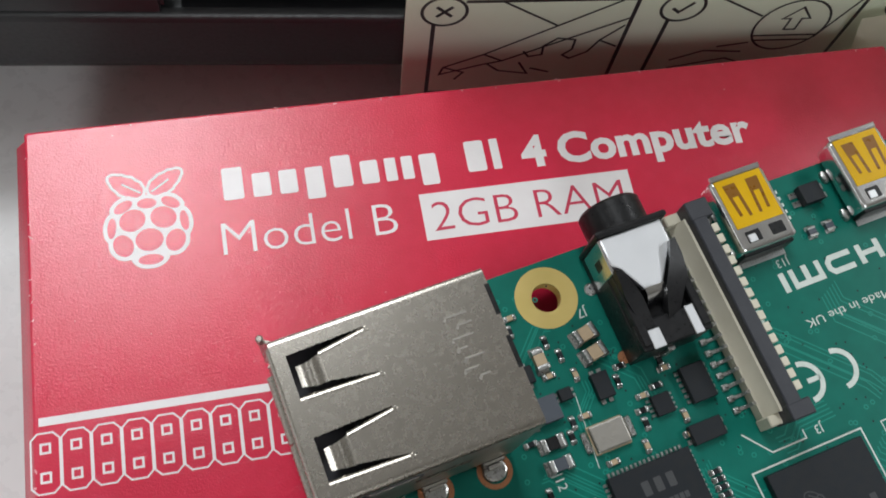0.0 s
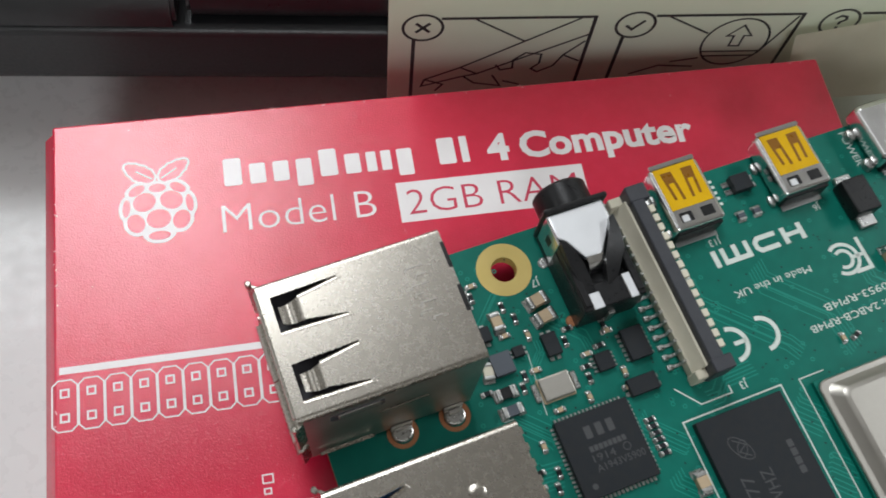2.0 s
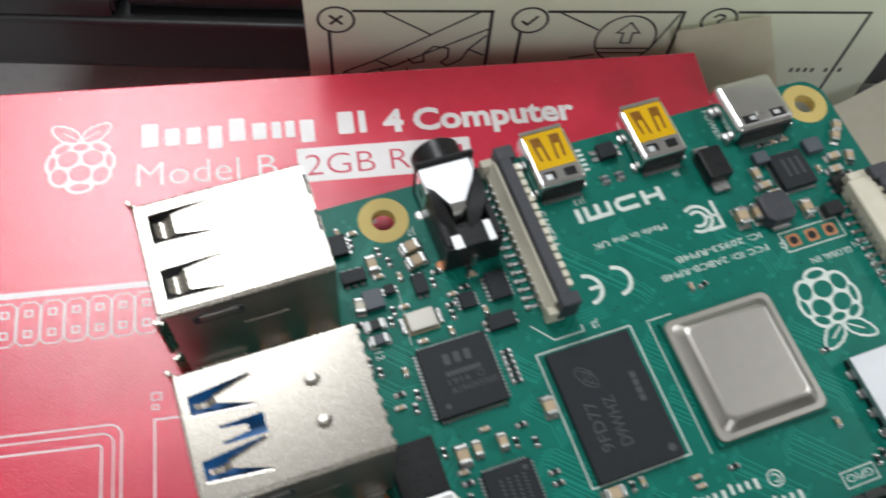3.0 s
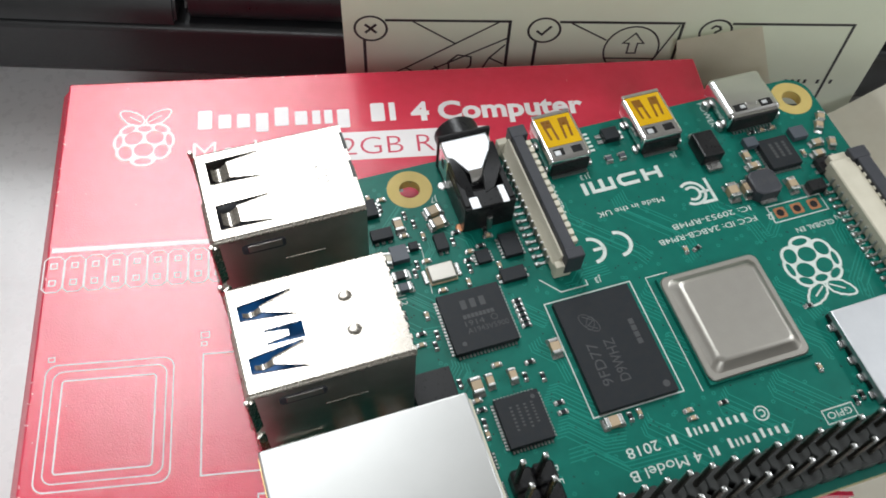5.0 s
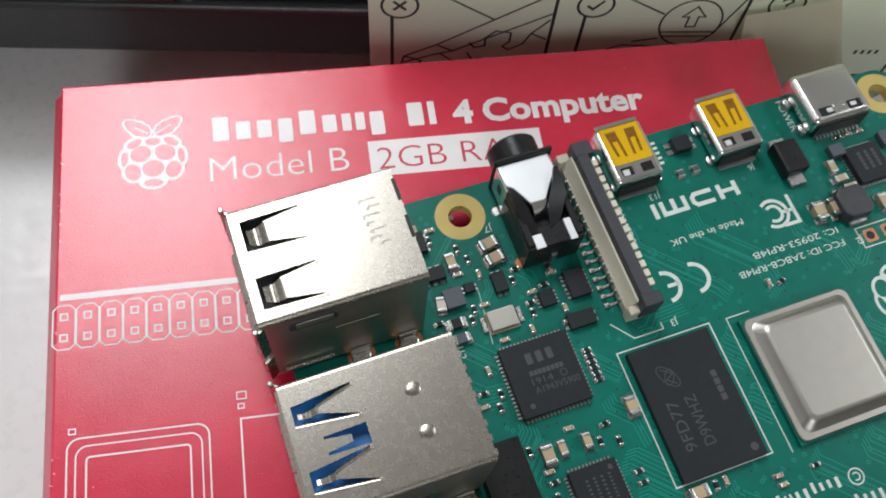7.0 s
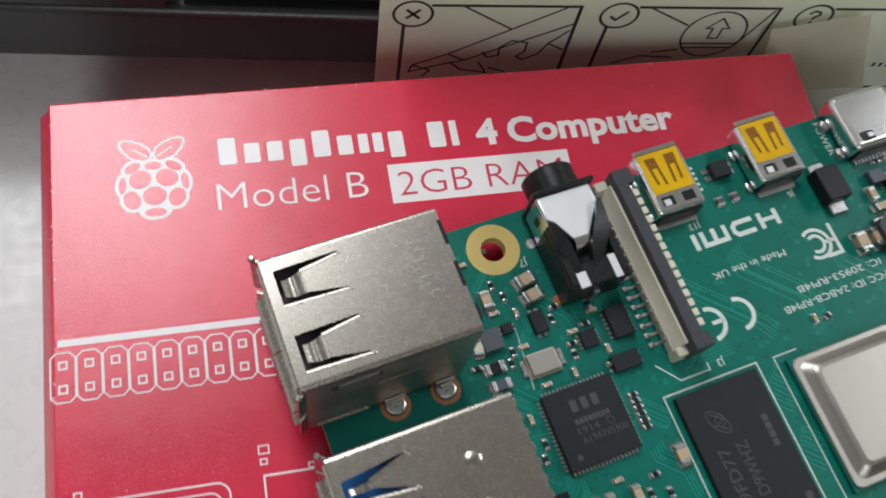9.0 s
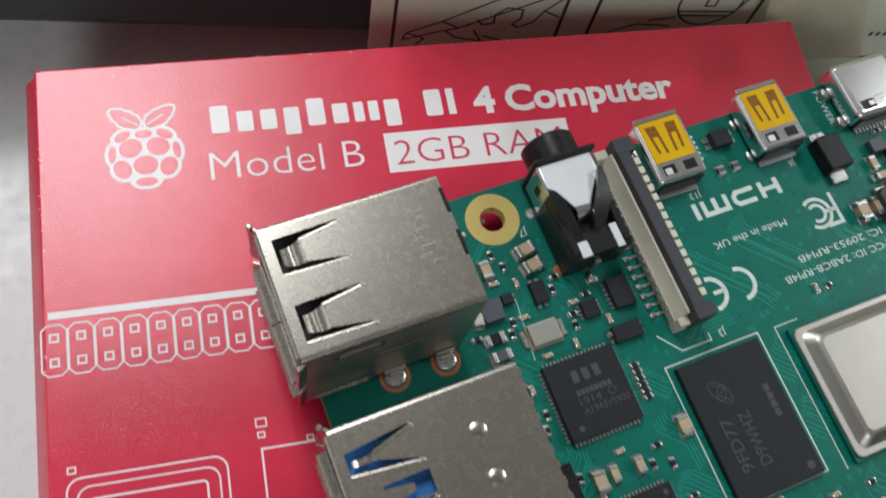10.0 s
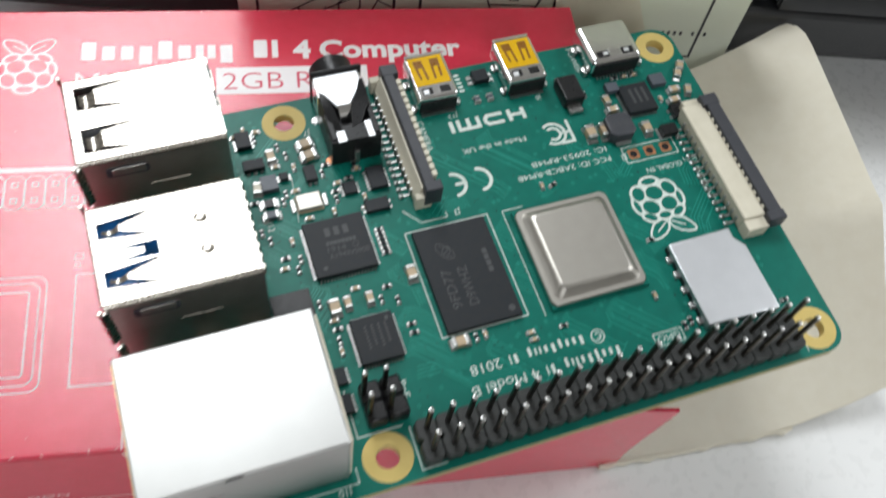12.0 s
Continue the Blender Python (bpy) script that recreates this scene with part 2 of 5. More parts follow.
def bars(shape, height, width, mat, name="print_bar", z=0.0, fill=0.84):
    """Plain upright bars in place of a name: x low, A tall, j hanging, r low and narrow, i tall and narrow, space."""
    bm = bmesh.new()
    widths = [{"r": 0.66, "i": 0.5, "A": 1.12}.get(ch, 1.0) for ch in shape]
    pitch = width / sum(widths)
    x = 0.0
    for ch, w in zip(shape, widths):
        w *= pitch
        if ch != " ":
            y1 = height if ch in "Ai" else height * 0.74
            y0 = -height * 0.26 if ch == "j" else 0.0
            flat(bm, rounded(x + w * (1 - fill) / 2, x + w * (1 + fill) / 2, y0, y1, w * fill * 0.12, 2), z)
        x += w
    return finish(bm, name, mat)


# ---- room ----
def room():
    def wall(name, x0, x1, y0, y1, z0, z1, mat, label, cat):
        bm = solid(x0, x1, y0, y1, z0, z1)
        return tagged(part(name, bm, mat), label, cat, kind="structure")
    wall("floor", -3200, 3200, -3000, 3600, -830, -760, CARPET, "pale grey office floor", "floor")
    wall("ceiling", -3200, 3200, -3000, 3600, 1850, 1950, CEIL, "white tiled office ceiling above the desk", "ceiling")
    wall("wall_north", -3200, 3200, 3600, 3720, -830, 1950, WALL, "pale grey painted office wall", "wall")
    wall("wall_south", -3200, 3200, -3120, -3000, -830, 1950, WALL, "pale grey painted office wall", "wall")
    wall("wall_west", -3320, -3200, -3120, 3720, -830, 1950, WALL, "pale grey painted office wall", "wall")
    wall("wall_east", 3200, 3320, -3120, 3720, -830, 1950, WALL, "pale grey painted office wall", "wall")


room()


def desk():
    d = thing("desk", "white laminate office desk with a smooth top", "desk", pose(0, 0, 0))
    part("tabletop", solid(-700, 700, -350, 450, -25, 0, 1.5, 2), DESK, d)
    for x in (-660, 620):
        for y in (-310, 370):
            part("leg", solid(x, x + 40, y, y + 40, -760, -25, 2), SLATE, d)


desk()


# ---- black device behind the box ----
def device():
    d = thing("laptop_computer", "black plastic laptop computer edge with a glossy bar", "laptop", pose(-0.0348, 0.0498, 0, 0, 0, -6.1))

    def run(profile, x0, x1):
        """A profile in y, z drawn along x."""
        bm = bmesh.new()
        prism(bm, profile, x0, x1)
        bm.transform(Matrix(((0, 0, 1, 0), (1, 0, 0, 0), (0, 1, 0, 0), (0, 0, 0, 1))))
        ends = [e for e in bm.edges if abs(e.verts[0].co.x - e.verts[1].co.x) < 1e-6]
        bmesh.ops.bevel(bm, geom=ends, offset=0.5, segments=2, affect="EDGES")
        return bm

    def swell(y0, z0, dy, dz, n=12):
        return [(y0 + dy * (1 - math.cos(radians(90 * i / n))), z0 + dz * math.sin(radians(90 * i / n))) for i in range(n + 1)]
    lower = [(230, 12.8), (230, 24.8), (1.2, 24.8), (0.6, 24.65), (0.15, 24.2), (0.0, 23.6)] + [(3.0 - 3.0 * math.cos(radians(a)), 15.8 - 3.0 * math.sin(radians(a))) for a in range(0, 91, 15)]
    part("base", run(lower, -170, 260), DEVICE, d)
    top = swell(0.3, 25.2, 24, 11.5) + [(230, 36.7), (230, 25.2)]
    part("palm_rest", run(top[::-1], -170, 0.2), DEVICE, d)
    bar = [(2.2, 25.4), (1.7, 26.2)] + swell(1.7, 27.6, 5.0, 5.0, 8) + swell(6.7, 32.6, 20.0, 2.8, 6)[1:] + [(27, 25.4)]
    part("bar", run(bar[::-1], 1.6, 120), GLOSSBAR, d, "glossy black bar with a rounded front edge")
    part("palm_rest", run(top[::-1], 121.2, 260), DEVICE, d)
    part("backing", solid(1, 120.6, 27.5, 230, 25.2, 36.5), DEVICE, d)
    for x in (-120, 210):
        for y in (30, 190):
            part("foot", solid(x - 12, x + 12, y - 6, y + 6, 0, 13.0, 1), BLACK, d)


device()


# ---- leaflet card standing behind the box ----
def leaflet():
    c = thing("leaflet_card", "off-white folded leaflet card with black outline drawings", "leaflet", pose(-0.00744, 0.04575, 0.00166, 90, 0, -6.0) @ pose(0, 0, 0, 0, 0, 2.1))
    # local x along the card, y up, z towards the viewer
    part("sheet", solid(-0.1, 88.5, -1.65, 58, -0.3, 0, 0.1), PAPER, c)
    z = 0.04
    for x in (3.2, 30.9, 58.6):
        bm = bmesh.new()
        stroke(bm, [(x, 34.0), (x + 23.4, 34.0), (x + 23.4, 52), (x, 52)], 0.5, z)
        part("panel_frame", bm, BLACKINK, c, "black panel outline")
        bm = bmesh.new()
        stroke(bm, [(x + 3.4, 27.4), (x + 23.2, 27.4), (x + 23.2, 8.5), (x, 8.5), (x, 23.2)], 0.5, z, closed=False)
        part("panel_frame", bm, BLACKINK, c, "black panel outline")
        bm = bmesh.new()
        stroke(bm, circle(x + 1.1, 25.6, 2.55, 28), 0.38, z)
        part("badge_ring", bm, BLACKINK, c, "round black badge outline")
    marks = bmesh.new()
    stroke(marks, [(3.4, 24.7), (5.2, 26.5)], 0.45, z, closed=False)
    stroke(marks, [(3.4, 26.5), (5.2, 24.7)], 0.45, z, closed=False)
    part("badge_mark", marks, BLACKINK, c)
    marks = bmesh.new()
    stroke(marks, [(30.8, 25.5), (31.7, 24.7), (33.1, 26.5)], 0.42, z, closed=False)
    part("badge_mark", marks, BLACKINK, c)
    marks = bmesh.new()
    stroke(marks, [(58.8, 26.3), (59.4, 26.9), (60.2, 26.7), (60.4, 26.1), (59.7, 25.6), (59.7, 25.1)], 0.4, z, closed=False)
    flat(marks, circle(59.7, 24.5, 0.25, 8), z)
    part("badge_mark", marks, BLACKINK, c)
    d = bmesh.new()
    w = 0.26
    # crossing plug drawing
    for pts in ([(11.0, 27.2), (17.8, 22.6)], [(24.6, 27.2), (9.8, 16.9)], [(26.2, 23.8), (12.2, 15.4)],
                [(14.6, 17.4), (15.4, 16.2), (17.0, 16.6), (16.9, 18.4), (18.4, 20.0), (20.6, 19.6), (20.6, 17.6), (19.6, 16.4), (20.6, 15.6), (22.6, 17.0), (23.6, 19.4), (26.0, 22.4)],
                [(23.6, 19.4), (26.0, 18.0)], [(9.8, 16.9), (5.0, 14.2), (4.6, 12.6), (9.6, 14.6), (12.2, 15.4)], [(9.8, 16.9), (12.2, 15.4)],
                [(10.4, 14.8), (12.0, 13.2), (15.8, 12.4), (14.4, 15.0)], [(16.0, 13.6), (18.6, 12.6)], [(5.0, 14.2), (7.6, 13.0), (6.6, 11.4)]):
        stroke(d, pts, 0.3, z, closed=False)
    part("line_drawing", d, BLACKINK, c, "thin black line drawing of a plug")
    d = bmesh.new()
    # pressing drawing
    stroke(d, circle(46.8, 21.6, 4.5, 32, 5.0), 0.3, z + 0.004)
    stroke(d, [(46.2, 20.8), (46.2, 23.0), (45.2, 23.0), (46.9, 25.2), (48.6, 23.0), (47.6, 23.0), (47.6, 20.8)], 0.28, z)
    for pts in ([(42.6, 19.6), (51.0, 19.6)], [(43.2, 18.6), (50.6, 18.6)], [(36.2, 27.2), (42.4, 23.6)], [(53.6, 27.0), (50.8, 19.0)], [(33.8, 14.6), (37.6, 16.6), (42.6, 16.2)], [(34.0, 12.8), (41.0, 14.8), (44.0, 13.4)], [(39.0, 17.4), (42.8, 18.2)]):
        stroke(d, pts, 0.3, z, closed=False)
    part("line_drawing", d, BLACKINK, c, "thin black line drawing of a pressed part")
    part("print_bar", bars("xxxx xxx", 1.3, 9.0, BLACKINK, fill=0.45), None, c, at=(74.5, 14.0, z))


leaflet()


# ---- red carton ----
def carton():
    c = thing("cardboard_box", "red printed cardboard box lying closed with its end flaps open", "box", pose(0, 0, 0))
    X0, X1, Y0, Y1, H, T = -48.6, 46.0, -34.0, 34.6, 29.0, 0.5
    part("top_panel", solid(X0, X1, Y0, Y1, H - 0.7, H, 0.34, 4), RED, c)
    bm = bmesh.new()
    prism(bm, [(X0, 0), (X1, 0), (X1, 6.5), (33.4, H - 0.74), (X0, H - 0.74)], 0, T)
    bm.transform(Matrix(((1, 0, 0, 0), (0, 0, 1, Y0), (0, 1, 0, 0), (0, 0, 0, 1))))
    part("front_panel", bm, RED, c)
    bm = bmesh.new()
    a = [bm.verts.new(p) for p in ((33.4, Y0 + 0.02, H - 0.74), (X1, Y0 + 0.02, 6.5), (X1 + 0.2, Y0 - 1.3, H - 1.0))]
    b = [bm.verts.new(v.co + Vector((0, T, 0))) for v in a]
    bm.faces.new(a)
    bm.faces.new(b[::-1])
    for i in range(3):
        bm.faces.new((a[i], b[i], b[(i + 1) % 3], a[(i + 1) % 3]))
    part("bent_corner", bm, RED, c, "red corner bent outwards along a crease")
    part("back_panel", solid(X0, X1, Y1 - T, Y1, 0, H - 0.72, 0.15), RED, c)
    bm = bmesh.new()
    pts = [(X0 - 2.4 * max(0.0, math.sin(math.pi * k / 20)) ** 0.35, (H - 0.72) * k / 20) for k in range(21)]
    prism(bm, pts + [(X0 + T, H - 0.72), (X0 + T, 0)], 0, Y1 - Y0 - 2 * T - 0.04)
    bm.transform(Matrix(((1, 0, 0, 0), (0, 0, -1, Y1 - T - 0.02), (0, 1, 0, 0), (0, 0, 0, 1))))
    part("end_panel", bm, RED, c, "slightly bulging red end panel")
    part("bottom_panel", solid(X0 + T + 0.02, X1 - 0.2, Y0 + T + 0.02, Y1 - T - 0.02, 0.05, T), CREAM, c)

    def sheet(pts, thick, mat, label, name, rows=10, bend=0.0):
        """A card flap over four corners in space, slightly bent."""
        bm = bmesh.new()
        a, b, d, e = [Vector(p) for p in pts]
        grid = []
        for i in range(rows + 1):
            s = i / rows
            line = []
            for j in range(rows + 1):
                r = j / rows
                p = (a.lerp(b, s)).lerp(e.lerp(d, s), r)
                p.z += bend * math.sin(math.pi * s) + 0.25 * math.sin(5 * s + 3 * r)
                line.append(bm.verts.new(p))
            grid.append(line)
        for i in range(rows):
            for j in range(rows):
                bm.faces.new((grid[i][j], grid[i + 1][j], grid[i + 1][j + 1], grid[i][j + 1]))
        bmesh.ops.solidify(bm, geom=bm.faces[:], thickness=thick)
        for f in bm.faces:
            f.smooth = True
        return part(name, bm, mat, c, label)

    rng = random.Random(3)
    bm = bmesh.new()
    for _ in range(70):
        side = rng.choice("lbf")
        x, y = (X0 + rng.uniform(0.1, 0.5), rng.uniform(Y0, Y1)) if side == "l" else (rng.uniform(X0, X1), Y1 - rng.uniform(0.1, 0.4)) if side == "b" else (rng.uniform(X0, X1), Y0 + rng.uniform(0.1, 0.4))
        flat(bm, circle(x, y, rng.uniform(0.05, 0.3), 7, rng.uniform(0.04, 0.12), rng.uniform(0, 3)), H + 0.012 + rng.uniform(0, 0.006))
    for _ in range(40):
        x, y = rng.uniform(X0 + 1, X1 - 2), rng.uniform(Y0 + 1, Y1 - 1)
        flat(bm, circle(x, y, rng.uniform(0.04, 0.14), 6, rng.uniform(0.03, 0.07), rng.uniform(0, 3)), H + 0.012 + rng.uniform(0, 0.006))
    part("edge_scuffing", bm, SCUFF, c, "pale scuffs and lint along the edges", kind="stuff")
    # end flap with rounded far corner, lying open on the desk
    out = [(46.2, -33.9), (56, -33.3), (66.7, -32.5), (77, -31.1), (86.5, -29.0), (94.0, -27.0), (92.0, -13), (90.9, 0), (90.9, 16), (90.9, 30), (90.7, 33), (90.0, 35.0), (88.7, 36.2), (87.0, 36.1), (83.3, 35.0), (75, 33.0), (70, 32.5), (46.2, 32.4), (46.2, 0)]
    bm = plate(out, [], 0.0, 0.6)
    for _ in range(3):
        bmesh.ops.subdivide_edges(bm, edges=[e for e in bm.edges if e.calc_length() > 6], cuts=1)
        bmesh.ops.triangulate(bm, faces=[f for f in bm.faces if len(f.verts) > 3])
    for v in bm.verts:
        s = (v.co.x - 46) / 50
        lift = min(1.0, max(0.06, (v.co.y + 33) / 30))
        v.co.z += 0.5 + (0.5 * (v.co.x - 46) + 0.8 * math.sin(math.pi * s) * math.sin(0.05 * v.co.y + 0.6)) * lift
    part("end_flap", bm, CREAM, c, "open cream inner side of the end flap")
    rng = random.Random(8)
    rim = [(43.2 + 1.4 * k, -34.15 + 0.066 * 1.4 * k + 0.0006 * (1.4 * k) ** 2) for k in range(25)]
    bm = bmesh.new()
    prism(bm, [(x, y - rng.uniform(0.25, 0.75)) for x, y in rim] + [(x, y + 0.1) for x, y in rim[::-1]], 0.25, 1.5, 0.1)
    part("torn_rim", bm, CREAM, c, "torn bright rim of the end flap")
    dust = sheet([(46.6, 35.4, 17.0), (44.0, 38.0, 29.8), (56.8, 37.1, 32.6), (62.8, 33.8, 19.5)], 0.5, CREAM, "cream dust flap folded outwards", "dust_flap")
    part("print_area", solid(-11.2, 11.1, 17.85, 22.9, H, H + 0.02), INK, c, "white printed label area")
    z = H + 0.025
    # name line
    part("print_bar", bars("AxxjAxrrj", 3.5, 22.4, INK, fill=0.68), None, c, "white printed name in bold type", at=(-30.7, 24.75, z))
    part("print_bar", bars("Ai", 3.5, 4.3, INK, fill=0.68), None, c, "white printed name in bold type", at=(-6.1, 24.7, z))
    part("lettering", letters("4", 3.5, 2.7, 0.04, INK), None, c, at=(0.2, 24.6, z))
    part("lettering", letters("Computer", 3.5, 21.9, 0.034, INK), None, c, at=(4.2, 24.55, z))
    part("lettering", letters("Model B", 3.6, 17.0, -0.012, INK), None, c, at=(-30.8, 19.05, z))
    part("lettering", letters("2GB RAM", 3.35, 20.2, -0.012, REDINK), None, c, "thin red lettering on the white area", at=(-10.2, 18.75, H + 0.03))
    # berry sign: outlined cells and two leaves
    berry_sign(7.9, INK, RED, c, (-37.5, 22.9, z))
    # board drawing
    bm = bmesh.new()
    stroke(bm, [(-48, 5.75), (18, 5.75)], 0.75, 0, closed=False)
    for i in range(20):
        x = -47.5 + 2.55 * i
        y1, y0, k, h = 4.75, -0.45, 0.55, 1.2
        stroke(bm, [(x - h, y1 - k), (x - h + k, y1), (x + h - k, y1), (x + h, y1 - k), (x + h, y0 + k), (x + h - k, y0), (x - h + k, y0), (x - h, y0 + k)], 0.15, 0)
        for y in (3.4, 0.9):
            stroke(bm, [(x - 0.38, y - 0.38), (x + 0.38, y - 0.38), (x + 0.38, y + 0.38), (x - 0.38, y + 0.38)], 0.2, 0)
    part("header_drawing", bm, INK, c, "white line drawing of a pin row", at=(0, 0, z))
    bm = bmesh.new()
    stroke(bm, rounded(-46.9, -32.2, -26.0, -10.6, 1.3), 0.18, 0)
    stroke(bm, rounded(-46.0, -33.0, -25.1, -11.5, 1.2), 0.16, 0)
    stroke(bm, rounded(-44.9, -34.2, -24.0, -12.7, 0.4), 0.2, 0)
    stroke(bm, [(-28.8, -10.6), (-15, -10.6), (-15, -25.7), (-28.8, -25.7)], 0.2, 0)
    for x, y, s in ((-46.4, -9.8, 0.35), (-28.6, -8.0, 0.5), (-28.7, -9.2, 0.32), (-24.0, -10.2, 0.3), (-39.6, -29.0, 0.4), (-38.1, -30.0, 0.35), (-28.2, -7.3, 0.0)):
        if s:
            stroke(bm, [(x - s, y - s * 0.8), (x + s, y - s * 0.8), (x + s, y + s * 0.8), (x - s, y + s * 0.8)], 0.14, 0)
    stroke(bm, [(-22.5, -33.9), (-22.5, -28.4), (-18, -28.4), (-18, -33.9)], 0.18, 0, closed=False)
    stroke(bm, [(-21.6, -33.9), (-21.6, -30.0), (-20.4, -30.0), (-20.4, -33.9)], 0.18, 0, closed=False)
    for y in (-31, -31.8, -32.6):
        stroke(bm, [(-21.6, y), (-20.4, y)], 0.12, 0, closed=False)
    part("board_drawing", bm, INK, c, "white line drawing of chips", at=(0, 0, z))
    # drawing on the front panel, local x along, y up
    bm = bmesh.new()
    for x in (-46.5, -38.5, -30.8):
        stroke(bm, [(x, 4.0), (x + 1, 4.0), (x + 1, 3.0), (x + 5.6, 3.0), (x + 5.6, 4.0), (x + 6.6, 4.0), (x + 6.6, 10.5), (x, 10.5)], 0.16, 0)
        for k in (1.3, 3.8):
            stroke(bm, [(x + k, 8.2), (x + k + 0.7, 5.0), (x + k + 1.4, 8.2)], 0.14, 0, closed=False)
    stroke(bm, [(-22.5, 28.3), (-21.4, 15), (-19.6, 15), (-19.2, 28.3)], 0.18, 0, closed=False)
    stroke(bm, [(-21.6, 28.3), (-20.9, 16.5), (-20.3, 16.5), (-20.0, 28.3)], 0.14, 0, closed=False)
    for k in range(3):
        stroke(bm, [(-36.6 + 1.8 * k, 12.8), (-35.4 + 1.8 * k, 12.8), (-35.4 + 1.8 * k, 13.6), (-36.6 + 1.8 * k, 13.6)], 0.13, 0)
    ob = part("front_drawing", bm, INK, c, "white line drawing of ports")
    ob.matrix_basis = pose(0, (Y0 - 0.025) * MM, 0, 90, 0, 0)


def berry_sign(width, mat, ground, parent, at, turn=0.0):
    """A berry silhouette with round cells of the ground colour, and two outlined leaves; centred on the fruit."""
    k = width / 8.2
    cells = [(0, 2.65, 0.95, 0.55, 0), (-1.5, 0.95, 1.3, 1.15, 0.5), (1.5, 0.95, 1.3, 1.15, -0.5), (0, -1.3, 1.35, 1.2, 0), (-2.5, -1.65, 0.95, 1.2, 0.35), (2.5, -1.65, 0.95, 1.2, -0.35),
             (-2.3, 2.5, 1.0, 0.55, 0.55), (2.3, 2.5, 1.0, 0.55, -0.55), (0, -3.4, 1.2, 0.55, 0), (-3.5, 0.35, 0.42, 1.1, -0.1), (3.5, 0.35, 0.42, 1.1, 0.1)]
    # the outline runs round the cells with an even border
    edge = []
    for i in range(90):
        a = 2 * math.pi * i / 90
        dx, dy = math.cos(a), math.sin(a)
        far = 3.3
        for x, y, rx, ry, t in cells:
            for j in range(28):
                b = 2 * math.pi * j / 28
                px, py = (rx + 0.42) * math.cos(b), (ry + 0.42) * math.sin(b)
                qx, qy = x + px * math.cos(t) - py * math.sin(t), y + px * math.sin(t) + py * math.cos(t)
                if abs(qx * dy - qy * dx) < 0.2 and qx * dx + qy * dy > far:
                    far = qx * dx + qy * dy
        edge.append((far * dx * k, far * dy * k))
    sign = part("berry_sign", flat(bmesh.new(), edge, 0), mat, parent, "outlined berry sign", at, turn)
    for x, y, rx, ry, t in cells:
        part("berry_cell", flat(bmesh.new(), circle(x * k, y * k, rx * k, 22, ry * k, t), 0.006), ground, sign)
    for s in (-1, 1):
        leaf = []
        for i in range(36):
            a = 2 * math.pi * i / 36
            w = 1.08 * math.sin(a) * (1 - 0.22 * math.cos(a)) * (1.06 if i % 3 == 0 else 0.98)
            l = 2.05 * math.cos(a)
            leaf.append((s * (1.95 + 0.80 * l - 0.60 * w), 5.15 + 0.60 * l + 0.80 * w))
        b = bmesh.new()
        stroke(b, [(x * k, (y - 0.35) * k) for x, y in leaf[::s]], 0.3 * k, 0.003 + 0.002 * s)
        part("leaf", b, mat, sign)
        b = bmesh.new()
        stroke(b, [(0.5 * s * k, 3.85 * k), (2.3 * s * k, 5.05 * k)], 0.22 * k, 0.009, closed=False)
        part("leaf_vein", b, mat, sign)
    return sign


carton()


# ---- single-board computer: u from the socket end, v from the pin-row edge, z from the upper face ----
PI = thing("single_board_computer", "green single-board computer with metal ports resting on the red box", "circuit board",
           pose(-0.01482, -0.04687, 0.03221, 0.257, -1.553, 11.1))
HOLES = ((23.5, 52.5), (23.5, 3.5), (81.5, 3.5), (81.5, 52.5))


def pcb():
    bm = bmesh.new()
    loops = [rounded(0, 85, 0, 56, 3.0, 8)] + [circle(x, y, 1.4, 24) for x, y in HOLES]
    for z in (0.0, -1.4):
        edges = []
        for pts in loops:
            vs = [bm.verts.new((x, y, z)) for x, y in pts]
            edges += [bm.edges.new((vs[i], vs[(i + 1) % len(vs)])) for i in range(len(vs))]
        bmesh.ops.triangle_fill(bm, edges=edges, use_beauty=True)
    board = part("board", bm, PCB, PI, "green board with white printing")
    bm = bmesh.new()
    for pts in loops[:1]:
        n = len(pts)
        lo = [bm.verts.new((x, y, -1.4)) for x, y in pts]
        hi = [bm.verts.new((x, y, 0.0)) for x, y in pts]
        for i in range(n):
            bm.faces.new((lo[i], lo[(i + 1) % n], hi[(i + 1) % n], hi[i]))
    part("board_edge", bm, FR4, board, "raw fibreglass board edge")
    for pts in loops[1:]:
        bm = bmesh.new()
        n = len(pts)
        lo = [bm.verts.new((x, y, -1.4)) for x, y in pts]
        hi = [bm.verts.new((x, y, 0.0)) for x, y in pts]
        for i in range(n):
            bm.faces.new((lo[i], lo[(i + 1) % n], hi[(i + 1) % n], hi[i]))
        part("hole_wall", bm, RING, board, "yellow inner wall of a mounting hole")
    for x, y in HOLES:
        bm = bmesh.new()
        a, b = circle(x, y, 3.0, 36), circle(x, y, 1.4, 36)
        va, vb = [bm.verts.new((*p, 0.03)) for p in a], [bm.verts.new((*p, 0.03)) for p in b]
        for i in range(36):
            bm.faces.new((va[i], va[(i + 1) % 36], vb[(i + 1) % 36], vb[i]))
        part("mounting_hole_ring", bm, RING, board, "bare yellow ring round a mounting hole")
    return board


BOARD = pcb()


